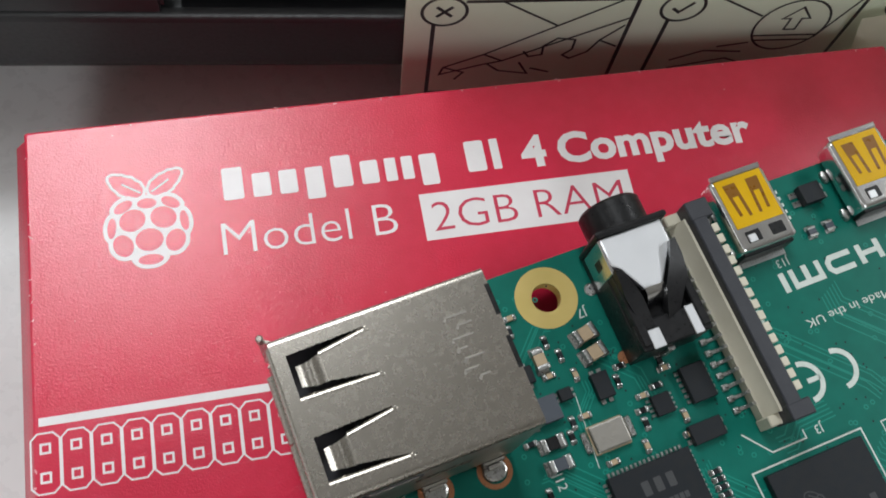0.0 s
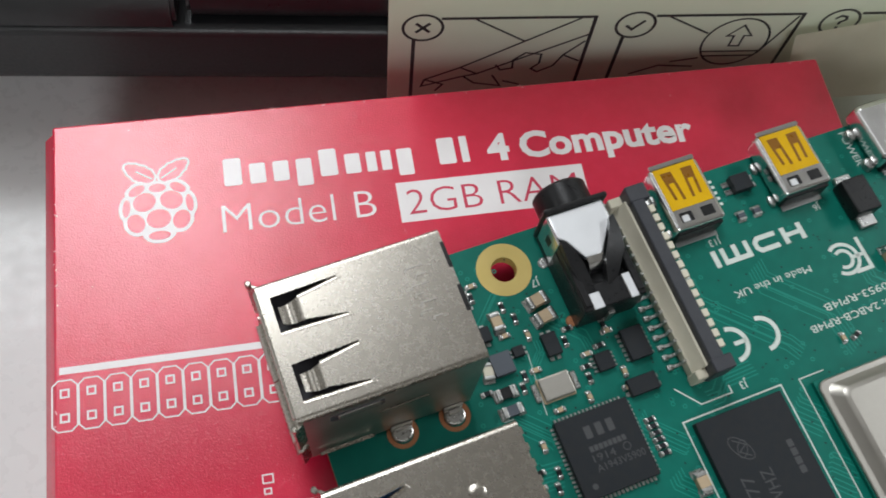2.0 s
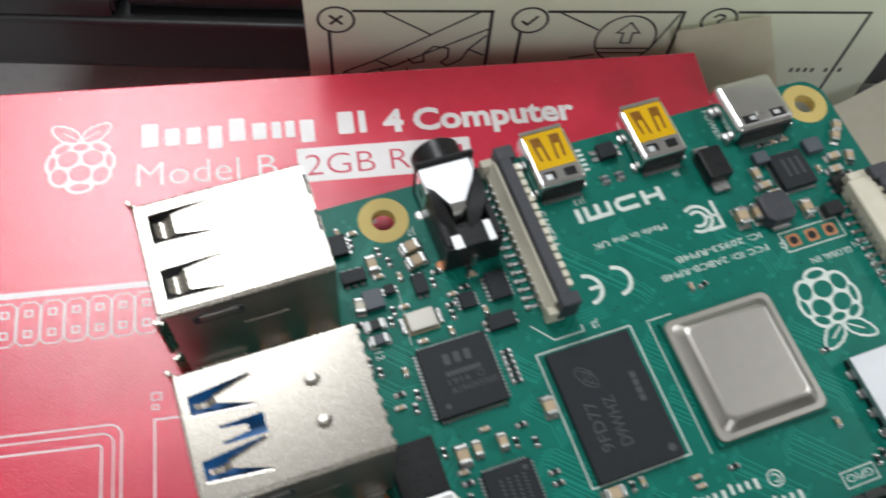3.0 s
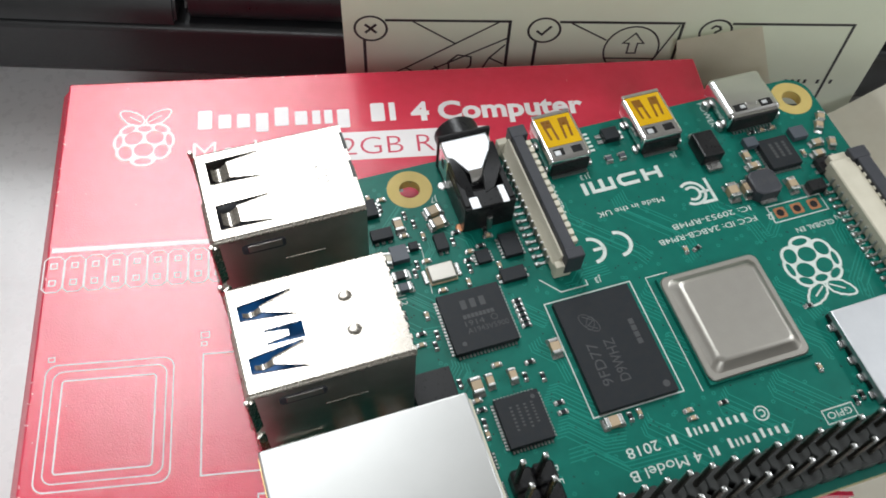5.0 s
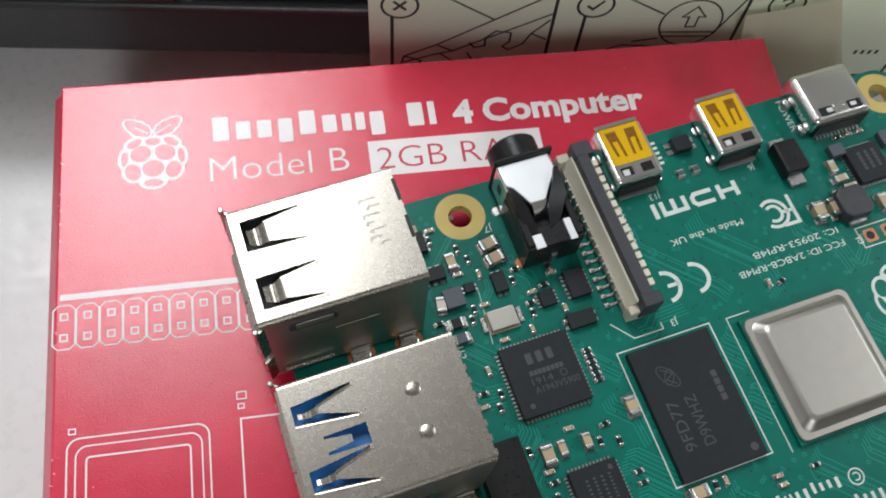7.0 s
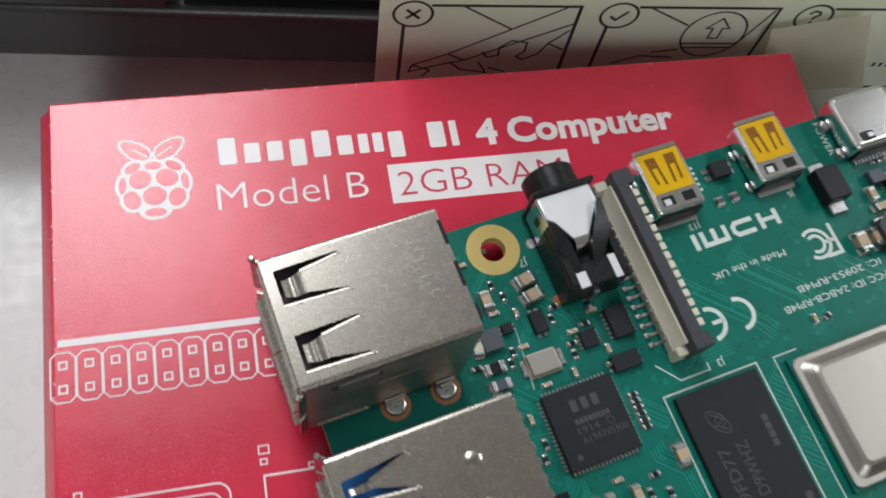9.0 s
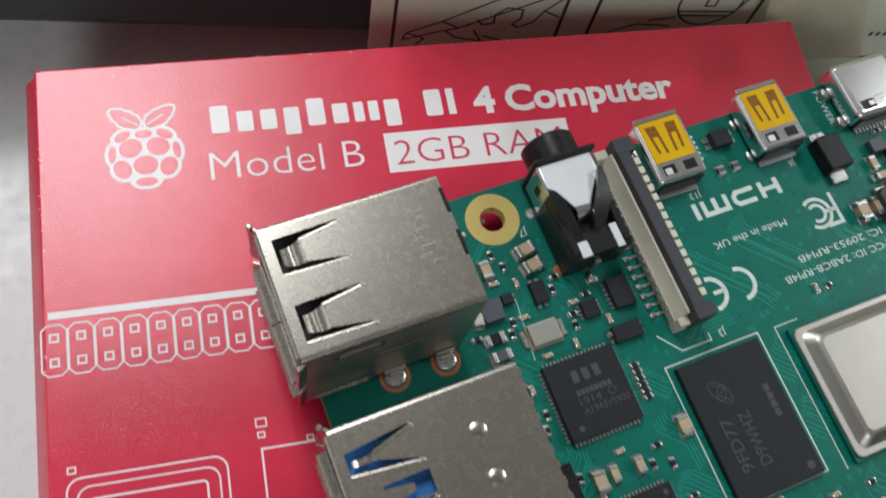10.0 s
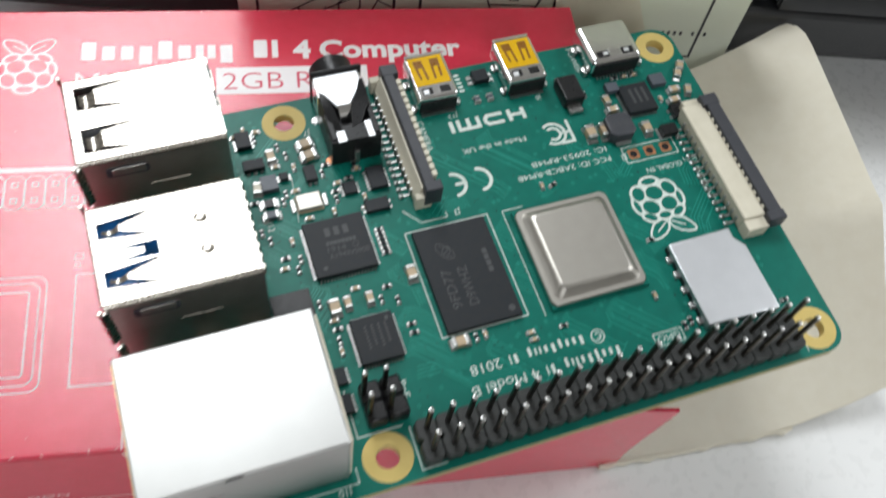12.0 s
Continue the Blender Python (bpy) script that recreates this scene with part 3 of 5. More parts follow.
def traces():
    """Raised copper tracks under the mask, in bundles that bend at 45 degrees, and small vias."""
    rng = random.Random(4)
    bm = bmesh.new()
    bundles = [(31.5, 27, 34, 21, 5, 0.42), (30.5, 33.2, 34.2, 29, 6, 0.4), (22, 26.8, 19, 22, 6, 0.4), (30, 20, 36, 14.5, 8, 0.42), (30, 16, 37, 12.5, 7, 0.42), (30, 12.6, 43, 9, 4, 0.5),
               (46.3, 29, 48.6, 26, 7, 0.5), (46.2, 22, 48.7, 20, 8, 0.5), (38, 32.6, 44, 34, 5, 0.4), (42, 44, 50, 33.5, 5, 0.45), (50, 44, 56, 32, 6, 0.45), (63.5, 26, 67, 20, 6, 0.45), (63.3, 20, 66, 15, 6, 0.5),
               (50, 14.2, 56, 8, 6, 0.5), (57, 14.6, 63, 8, 7, 0.5), (40, 14, 46, 8, 5, 0.5), (17, 38, 21.5, 34, 6, 0.35), (24, 44, 22, 38, 4, 0.35), (16.2, 44, 22, 50, 4, 0.4), (26, 47, 29, 40, 4, 0.35), (62, 40, 66, 32, 5, 0.5), (66, 32.5, 70, 36, 4, 0.45),
               (78.5, 34, 76, 28, 5, 0.5), (78.6, 28, 74, 20.5, 6, 0.5), (20, 21, 23, 25, 6, 0.35), (15.8, 33, 21, 31, 7, 0.42)]
    for x0, y0, x1, y1, n, p in bundles:
        d = Vector((x1 - x0, y1 - y0))
        nrm = Vector((-d.y, d.x)).normalized()
        for i in range(n):
            o = nrm * p * (i - n / 2)
            k = rng.uniform(0.35, 0.6)
            dx, dy = x1 - x0, y1 - y0
            m = min(abs(dx), abs(dy)) * 0.9
            if abs(dx) > abs(dy):
                mid = [(x0 + dx * k * 0.4, y0), (x0 + dx * k * 0.4 + math.copysign(m, dx), y0 + math.copysign(m, dy))]
            else:
                mid = [(x0, y0 + dy * k * 0.4), (x0 + math.copysign(m, dx), y0 + dy * k * 0.4 + math.copysign(m, dy))]
            pts = [(x0, y0), *mid, (x1, y1)]
            stroke(bm, [(x + o.x, y + o.y) for x, y in pts], 0.14, 0.012, closed=False)
    part("copper_track_pattern", bm, TRACE, BOARD, "fine raised copper tracks under the green mask", kind="stuff")
    bm = bmesh.new()
    for _ in range(420):
        x, y = rng.uniform(15, 80), rng.uniform(7, 54)
        stroke(bm, circle(x, y, 0.2, 8), 0.12, 0.014)
    part("via_pattern", bm, TRACE, BOARD, "tiny plated via rings", kind="stuff")
    bm = bmesh.new()
    for _ in range(420):
        x, y = rng.uniform(15, 80), rng.uniform(7, 54)
        flat(bm, circle(x, y, 0.1, 6), 0.015)
    part("via_pit_pattern", bm, CHIP, BOARD, "tiny dark via pits", kind="stuff")


traces()
CACHE = {}


def cached(key, build):
    if key not in CACHE:
        CACHE[key] = build()
    return CACHE[key]


def passive(u, v, length, width, height, turn=0.0, mat=TAN, name="capacitor", label=""):
    """A two-ended chip part: ceramic body and two solder-covered ends."""
    body = cached(("p", length, width, height, mat.name), lambda: finish(solid(-length * 0.28, length * 0.28, -width * 0.48, width * 0.48, 0.02, height, 0.04), name, mat))
    end = cached(("e", length, width, height), lambda: finish(solid(-length * 0.12, length * 0.12, -width / 2, width / 2, 0.0, height * 1.02, 0.06, 2), "terminal", SOLDER))
    fillet = cached(("f", length, width, height), lambda: finish(prism(bmesh.new(), rounded(-length * 0.2, length * 0.2, -width * 0.58, width * 0.58, 0.1, 2), 0.0, height * 0.3, height * 0.2), "solder_fillet", SOLDER))
    ob = part(name, body, None, PI, label, (u, v, 0), turn)
    for s in (-1, 1):
        part("terminal", end, None, ob, "", (s * length * 0.39, 0, 0))
        part("solder_fillet", fillet, None, ob, "", (s * length * 0.47, 0, 0.02))
    return ob


def package(u0, u1, v0, v1, h, label, pins=0, mat=CHIP, dot=None, name="chip", sides="nsew", z=0.08, pad=0.38):
    """A flat chip with its leads round the sides."""
    ob = part(name, solid(u0, u1, v0, v1, z, h, 0.06), mat, PI, label)
    if pins:
        w = (u1 - u0) / pins
        lead = cached(("lead", round(w, 2), pad), lambda: finish(prism(bmesh.new(), [(-w * 0.26, -pad), (w * 0.26, -pad), (w * 0.26, 0.0), (-w * 0.26, 0.0)], 0.0, 0.16, 0.03), "lead", SOLDER))
        for s in sides:
            span, n = (u1 - u0, pins) if s in "ns" else (v1 - v0, max(2, round((v1 - v0) / w)))
            for i in range(n):
                q = (i + 0.5) / n * span * 0.94 + span * 0.03
                at, turn = {"s": ((u0 + q, v0), 0), "n": ((u0 + q, v1), 180), "w": ((u0, v0 + q), -90), "e": ((u1, v0 + q), 90)}[s]
                part("lead", lead, None, ob, "", (*at, 0.02), turn)
    if dot:
        part("pin_mark", flat(bmesh.new(), circle(0, 0, dot[2], 14), 0), MARK, ob, "", (dot[0], dot[1], h + 0.01))
    return ob


def print_on(text, u, v, height, width=None, turn=180.0, parent=None, mat=SILK, z=0.02, bold=0.0):
    """Lettering that starts at u, v and runs along its own x."""
    return part("lettering", letters(text, height, width, bold, mat), None, parent or BOARD, "", (u, v, z), turn)


# -- stacked sockets --
def fork(base, tip, c, half_base, half_tip, reach):
    """Outline of a fork-shaped cut-out round a tapered tongue: open at base, two slits that run to tip."""
    d = 1 if tip > base else -1
    r = base + d * reach
    return [(base, c - half_base), (base, c + half_base), (tip, c + half_tip), (tip, c + half_tip - 0.22),
            (r, c + half_base - 0.62), (r, c - half_base + 0.62), (tip, c - half_tip + 0.22), (tip, c - half_tip)]


def usb_socket(v0, v1, blue):
    """A shell of thin sheet with fork-shaped cut-outs in the top, an insert with two tongues, and flared lips."""
    u0, u1, H, T = -1.8, 14.8, 15.8, 0.3
    vc = (v0 + v1) / 2
    label = "satin metal double socket with a blue insert" if blue else "satin metal double socket with a black insert"
    s0 = -1.1 if blue else -0.85
    forks = [(c, 0.95, 1.58) for c in (31.6, 25.6)] if blue else [(c, 1.68, 1.86) for c in (49.85, 43.72)]
    tip = 4.55 if blue else 5.0
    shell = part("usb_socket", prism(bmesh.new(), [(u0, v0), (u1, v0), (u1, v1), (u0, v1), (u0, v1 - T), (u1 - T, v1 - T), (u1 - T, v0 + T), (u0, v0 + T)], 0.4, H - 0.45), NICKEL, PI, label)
    cut = [fork(s0, tip, c, hb, ht, 2.3) for c, hb, ht in forks]
    if blue:
        cut.append(fork(4.85, 0.95, 28.3, 0.95, 0.85, 1.5))
    part("top_plate", plate([(u0, v0 + 0.42), (u1, v0 + 0.42), (u1, v1 - 0.42), (u0, v1 - 0.42)], cut, H - T, H), STEEL, shell, "satin top plate with spring cut-outs")
    # rounded long edges of the folded sheet
    for y, s in ((v0, 1), (v1, -1)):
        bm = bmesh.new()
        arc_out = [(0.45 - 0.45 * math.cos(radians(a)), 0.45 * math.sin(radians(a)) - 0.45) for a in range(0, 91, 15)]
        prism(bm, arc_out + [(0.45, -0.45)], 0, u1 - u0)
        bm.transform(Matrix(((0, 0, 1, u0), (s, 0, 0, y - s * 0.01), (0, 1, 0, H + 0.005), (0, 0, 0, 1))))
        part("folded_edge", bm, STEEL, shell)
    # rolled edges along the near side of every slit
    for c, hb, ht in forks:
        for y_base, y_tip, x_base in ((c + hb - 0.66, c + ht - 0.26, s0 + 2.2), (c - hb - 0.02, c - ht - 0.02, s0)):
            bm = bmesh.new()
            ends = []
            for x, y in ((x_base, y_base), (tip + 0.1, y_tip)):
                ends.append([bm.verts.new((x, y + dy, H + dz)) for dy, dz in ((-0.14, -0.02), (-0.08, 0.05), (0.04, 0.06), (0.2, -0.04), (0.3, -0.22))])
            for k in range(4):
                bm.faces.new((ends[0][k], ends[0][k + 1], ends[1][k + 1], ends[1][k]))
            for e in ends:
                bm.faces.new(e)
            part("slit_rim", bm, STEEL, shell)
            part("slit_end", prism(bmesh.new(), circle(tip + 0.12, y_tip + 0.02, 0.2, 12), H - 0.1, H + 0.07, 0.06, 2), STEEL, shell)
        # spring finger: the tongue's end bent down and curled up again
        bm = bmesh.new()
        hw = hb - 0.62
        prof = [(s0 + 2.4, 0.0, 1.0), (s0 + 2.1, -0.12, 1.0), (s0 + 1.75, -0.38, 0.96), (s0 + 1.45, -0.58, 0.9), (s0 + 1.1, -0.62, 0.84), (s0 + 0.75, -0.5, 0.78), (s0 + 0.4, -0.3, 0.74)]
        top = [[bm.verts.new((x, c + k * hw * w, H - 0.03 + z)) for k in (-1, 1)] for x, z, w in prof]
        low = [[bm.verts.new((x, c + k * hw * w, H - 0.27 + z)) for k in (-1, 1)] for x, z, w in prof]
        for i in range(len(prof) - 1):
            bm.faces.new((top[i][0], top[i][1], top[i + 1][1], top[i + 1][0]))
            bm.faces.new((low[i][1], low[i][0], low[i + 1][0], low[i + 1][1]))
            for k in (0, 1):
                bm.faces.new((top[i][k], top[i + 1][k], low[i + 1][k], low[i][k]))
        bm.faces.new((top[-1][0], top[-1][1], low[-1][1], low[-1][0]))
        part("spring", bm, STEEL, shell, "bent spring finger")
    # insert
    mat = BLUE if blue else BLACK
    part("insert", solid(5.4, u1 - T - 0.05, v0 + T + 0.05, v1 - T - 0.05, 0.5, H - 2.2), BLACK, shell)
    for z in (3.6, 11.0):
        part("tongue", solid(-1.0, 5.5, vc - 5.2, vc + 5.2, z, z + 1.9, 0.15), mat, shell, "blue plastic tongue" if blue else "")
        for k in range(4):
            y = vc - 3.6 + 2.4 * k
            part("contact", solid(-0.8, 3.4, y - 0.45, y + 0.45, z - 0.12, z + 0.02), GOLD, shell)
    part("divider", solid(u0 + 0.05, u1 - 0.5, v0 + T, v1 - T, 7.4, 7.9), STEEL, shell)
    if blue:
        part("tongue_block", solid(u0 + 0.1, 5.4, v0 + 0.6, v1 - 0.6, H - 2.1, H - 1.5, 0.1), BLUE, shell, "blue plastic behind the cut-outs")
        for y in (30.7, 26.7):
            bm = bmesh.new()
            rings = [[bm.verts.new((9.7 + r * 0.75 * math.cos(a), y + r * 0.65 * math.sin(a), H + z)) for a in (2 * math.pi * i / 18 for i in range(18))] for r, z in ((1.0, 0.0), (0.85, 0.04), (0.6, 0.09), (0.3, 0.11))]
            for p, q in zip(rings, rings[1:]):
                for i in range(18):
                    bm.faces.new((p[i], p[(i + 1) % 18], q[(i + 1) % 18], q[i]))
            bm.faces.new(rings[-1])
            part("dimple", bm, STEEL, shell)
        for k in range(9):
            part("lug", solid(u1 - 0.05, u1 + 0.28, v0 + 0.4 + k * 1.36, v0 + 1.05 + k * 1.36, H - 1.6, H - 0.3, 0.08), STEEL, shell)
    else:
        part("inner_plate", solid(u0 + 0.1, 5.4, v0 + T + 0.1, v1 - T - 0.1, H - 2.7, H - 2.5), SLATE, shell)
        # worn embossed maker's mark, as plain strokes and dots
        bm = bmesh.new()
        for y, x0, x1 in ((vc + 3.4, 10.7, 12.5), (vc + 2.6, 11.4, 12.6), (vc + 1.7, 10.7, 12.4), (vc + 0.9, 10.8, 11.6), (vc + 0.1, 11.0, 12.6), (vc - 0.7, 10.7, 11.9), (vc - 1.4, 11.6, 12.5)):
            block(bm, x0, x1, y - 0.09, y + 0.09, H - 0.02, H + 0.05, 0.03)
            prism(bm, circle(x0, y - 0.2, 0.15, 8), H - 0.02, H + 0.07, 0.03)
        part("embossed_mark", bm, EMBOSS, shell)
        for y in (vc + 3.6, vc - 0.6):
            part("notch", solid(u1 - 0.3, u1 + 0.06, y - 1.25, y + 1.25, H - 1.5, H + 0.012), BLACK, shell)
            part("lug", solid(u1, u1 + 0.25, y - 1.0, y + 1.0, H - 2.6, H - 0.7, 0.08), STEEL, shell)
    # flared lips round the mouth: rolled bars at the divider and the foot, bent corners at the sides
    for z in (6.9, 1.0):
        for y0, y1 in ((v0 + 0.5, vc - 0.1), (vc + 0.1, v1 - 0.5)):
            bm = bmesh.new()
            prism(bm, [(u0 - 0.95, z), (u0 - 0.72, z - 0.12), (u0 + 0.1, z + 0.5), (u0 + 0.1, z + 0.95), (u0 - 0.3, z + 0.75), (u0 - 0.85, z + 0.3)], 0, y1 - y0)
            bm.transform(Matrix(((1, 0, 0, 0), (0, 0, 1, y0), (0, 1, 0, 0), (0, 0, 0, 1))))
            part("lip", bm, STEEL, shell, "flared lip of the mouth")
    bm = bmesh.new()
    prism(bm, [(u0 - 0.3, H - 0.55), (u0 - 0.12, H - 0.12), (u0 + 0.05, H - 0.01), (u0 + 0.05, H - 0.35)], 0, v1 - v0 - 1.0)
    bm.transform(Matrix(((1, 0, 0, 0), (0, 0, 1, v0 + 0.5), (0, 1, 0, 0), (0, 0, 0, 1))))
    part("lip", bm, STEEL, shell, "rolled top edge of the mouth")
    for y in (v0, v1):
        s = 1 if y == v1 else -1
        for z0, z1 in ((1.2, 6.8), (8.4, 15.2)):
            bm = bmesh.new()
            prism(bm, [(u0 - 0.6, y + s * 0.42), (u0 - 0.45, y + s * 0.58), (u0 + 0.4, y + s * 0.02), (u0 + 0.3, y - s * 0.22)], z0, z1)
            part("lip", bm, STEEL, shell)
        part("lip_corner", prism(bmesh.new(), circle(u0 - 0.4, y + s * 0.35, 0.28, 10), H - 0.7, H + 0.15, 0.1), STEEL, shell)
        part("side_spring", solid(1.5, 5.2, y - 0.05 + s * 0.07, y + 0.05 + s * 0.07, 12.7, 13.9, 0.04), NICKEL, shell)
        part("side_ridge", solid(5.2, 9.8, y - 0.05 + s * 0.06, y + 0.05 + s * 0.06, 9.7, 9.95, 0.05), STEEL, shell)
        part("side_window", prism(bmesh.new(), rounded(0.8, 5.6, 12.4, 14.2, 0.5, 3), -0.04, 0.04), SLATE, shell).matrix_basis = pose(0, (y + s * 0.03) * MM, 0, 90, 0, 0)
        part("side_wire", solid(-0.6, 4.6, y + s * 0.3, y + s * 0.5, 2.4, 2.62, 0.05), STEEL, shell)
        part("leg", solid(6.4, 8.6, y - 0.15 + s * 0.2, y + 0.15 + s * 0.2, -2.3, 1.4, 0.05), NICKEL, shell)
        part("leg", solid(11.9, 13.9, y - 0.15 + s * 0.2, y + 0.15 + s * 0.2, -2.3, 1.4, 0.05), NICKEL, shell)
    part("base_insulator", solid(-0.5, u1 - 1, v0 + 0.35, v1 - 0.35, 0.02, 0.6), BLACK, shell)
    return shell


usb_socket(40.6, 53.0, False)
usb_socket(22.4, 34.9, True)


def plated_hole(u, v, tail=True):
    bm = bmesh.new()
    stroke(bm, circle(0, 0, 1.35, 28), 0.45, 0.025)
    ob = part("plated_hole", bm, COPPER, PI, "copper ring with a solder-filled hole", (u, v, 0))
    bm = bmesh.new()
    prism(bm, circle(0, 0, 1.1, 20, 0.95), 0.0, 0.3, 0.2, 2)
    part("solder_joint", bm, SOLDER, ob, "", (0, 0, 0.02))
    if tail:
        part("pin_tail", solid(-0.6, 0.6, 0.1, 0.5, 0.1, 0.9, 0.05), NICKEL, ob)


for u, v in ((7.5, 39.9), (12.9, 39.7), (7.5, 35.6), (12.9, 35.5), (7.5, 21.6), (12.6, 21.5), (7.8, 53.9)):
    plated_hole(u, v)


# -- network socket --
def network_socket():
    u0, u1, v0, v1, H = -2.4, 18.7, 2.4, 18.0, 13.4
    bm = bmesh.new()
    block(bm, u0 + 0.05, u1, v0, v1, 0.3, H, 0.25, 2)
    s = part("network_socket", bm, TIN, PI, "bright tin network socket with plain top")
    part("mouth", solid(u0 - 0.05, u0 + 0.12, v0 + 1.8, v1 - 1.8, 2.2, H - 2.4, 0.02), BLACK, s)
    part("front_frame", solid(u0 - 0.06, u0 + 0.04, v0 + 0.5, v1 - 0.5, H - 1.6, H - 0.6, 0.02), GOLD, s)
    bm = bmesh.new()
    for z in (4.5, 7.5):
        block(bm, 0.5, 5.5, v0 - 0.12, v0 - 0.02, z, z + 1.4, 0.05)
    part("side_spring", bm, TIN, s)
    part("seam", prism(bmesh.new(), [(6.0, v0 - 0.05), (6.9, v0 + 0.1), (7.8, v0 - 0.05)], H - 0.6, H - 0.1), BLACK, s)
    part("back_insulator", solid(u1, u1 + 0.35, v0 + 0.5, v1 - 0.5, 0.2, H - 0.9, 0.05), IVORY, s)
    for y in (v0 + 3, v1 - 3):
        part("leg", solid(6, 7.6, y - 0.2, y + 0.2, -2.3, 0.5), STEEL, s)


network_socket()


# -- sound socket --
def sound_socket():
    u0, u1, v0, v1 = 28.1, 34.9, 43.9, 54.6
    uc = (u0 + u1) / 2
    b = bmesh.new()
    block(b, u0, u1, v0, v1, 0.05, 4.1, 0.12)
    block(b, u0, u1, v0, v0 + 2.6, 4.0, 5.0, 0.12)
    block(b, u0 + 0.1, u0 + 0.9, v0 + 0.4, v1 - 3.2, 1.0, 5.3, 0.1)
    block(b, u1 - 0.9, u1 - 0.1, v0 + 0.4, v1 - 3.0, 1.0, 5.3, 0.1)
    s = part("sound_socket", b, BLACK, PI, "black plastic sound socket with a bright metal cover")
    for k in (-1, 1):
        x = u0 + 0.35 if k < 0 else u1 - 0.35
        # a rising claw that grips the cover's tapered edge
        b = bmesh.new()
        if k < 0:
            rows = [((28.25, 51.4, 6.3), (28.75, 51.2, 6.35)), ((28.25, 50.2, 6.2), (29.25, 50.0, 6.3)), ((28.3, 48.7, 5.7), (29.65, 48.5, 6.1)), ((28.6, 47.2, 5.3), (29.8, 46.9, 5.6)), ((29.0, 45.9, 5.05), (29.9, 45.7, 5.1))]
        else:
            rows = [((34.55, 52.3, 6.7), (34.0, 52.2, 6.75)), ((34.6, 50.8, 6.5), (33.2, 50.4, 6.6)), ((34.5, 49.0, 6.0), (32.0, 48.5, 6.3)), ((33.6, 47.6, 5.5), (31.6, 47.0, 5.7)), ((32.8, 46.4, 5.05), (31.4, 45.9, 5.1))]
        top = [[b.verts.new(p) for p in r] for r in rows]
        low = [[b.verts.new((p[0], p[1], 4.3)) for p in r] for r in rows]
        for m in range(len(rows) - 1):
            b.faces.new((top[m][0], top[m][1], top[m + 1][1], top[m + 1][0]))
            for q in (0, 1):
                b.faces.new((top[m][q], top[m + 1][q], low[m + 1][q], low[m][q]))
        b.faces.new((top[0][0], top[0][1], low[0][1], low[0][0]))
        b.faces.new((top[-1][0], top[-1][1], low[-1][1], low[-1][0]))
        part("arm", b, BLACK, s)
        part("contact", solid(29.0, 30.2, v0 - 0.05, v0 + 1.7, 4.97, 5.12, 0.06) if k < 0 else solid(33.1, 34.0, v0 - 0.1, v0 + 2.6, 4.97, 5.14, 0.06), COVER, s, "bright flat spring contact")
    cover = bmesh.new()
    prism(cover, [(u0 + 0.15, v1 - 0.1), (u1 - 0.5, v1 - 0.1), (u1 - 0.6, v1 - 2.4), (uc + 0.55, v1 - 5.6), (uc - 1.35, v1 - 5.6), (u0 + 0.85, v1 - 3.3), (u0 + 0.15, v1 - 2.7)], 5.5, 5.95, 0.15, 2)
    part("cover", cover, COVER, s, "bright tapered metal cover")
    b = bmesh.new()
    line = [(5.55, 5.93), (6.1, 5.7), (6.6, 5.1), (6.8, 4.4)]
    for (d0, z0), (d1, z1) in zip(line, line[1:]):
        w0, w1 = 0.95 - 0.12 * (d0 - 5.55), 0.95 - 0.12 * (d1 - 5.55)
        b.faces.new([b.verts.new(p) for p in ((uc - 0.4 - w0, v1 - d0, z0), (uc - 0.4 + w0, v1 - d0, z0), (uc - 0.4 + w1, v1 - d1, z1), (uc - 0.4 - w1, v1 - d1, z1))])
    bmesh.ops.remove_doubles(b, verts=b.verts, dist=0.001)
    bmesh.ops.solidify(b, geom=b.faces[:], thickness=0.15)
    part("cover_tongue", b, BRIGHT, s, "bright tongue bent down from the cover")
    part("cover_side", solid(u0 - 0.02, u0 + 0.3, v1 - 3.4, v1 - 0.1, 1.0, 5.8, 0.08), BRIGHT, s)
    part("cover_side", solid(u1 - 0.5, u1 - 0.3, v1 - 3.0, v1 - 0.1, 3.0, 5.7, 0.05), BRIGHT, s)
    part("cover_window", solid(u0 - 0.05, u0 + 0.02, v1 - 2.3, v1 - 1.4, 2.9, 4.4), BLACK, s)
    part("back_contact", solid(uc - 0.35, uc + 0.35, v0 - 0.35, v0 + 0.02, 0.02, 2.6, 0.05), SOLDER, s)
    part("flange", solid(u0 - 0.2, u1 + 0.2, v1 - 0.05, v1 + 0.55, 0.2, 6.5, 0.25, 2), BLACK, s)
    b = bmesh.new()
    cylinder(b, 3.0, 0, 2.9, 36, m=Matrix(((1, 0, 0, uc), (0, 0, 1, v1 + 0.5), (0, -1, 0, 3.15), (0, 0, 0, 1))), bevel=0.3)
    part("barrel", b, BLACK, s, "round black barrel")
    for u, v in ((u0 - 0.1, v0 + 0.9), (u0 - 0.3, v0 + 7.9)):
        b = bmesh.new()
        prism(b, circle(u, v, 0.62, 16), 0.02, 0.2, 0.12)
        part("solder_joint", b, SOLDER if v > 50 else COPPER, s)


sound_socket()


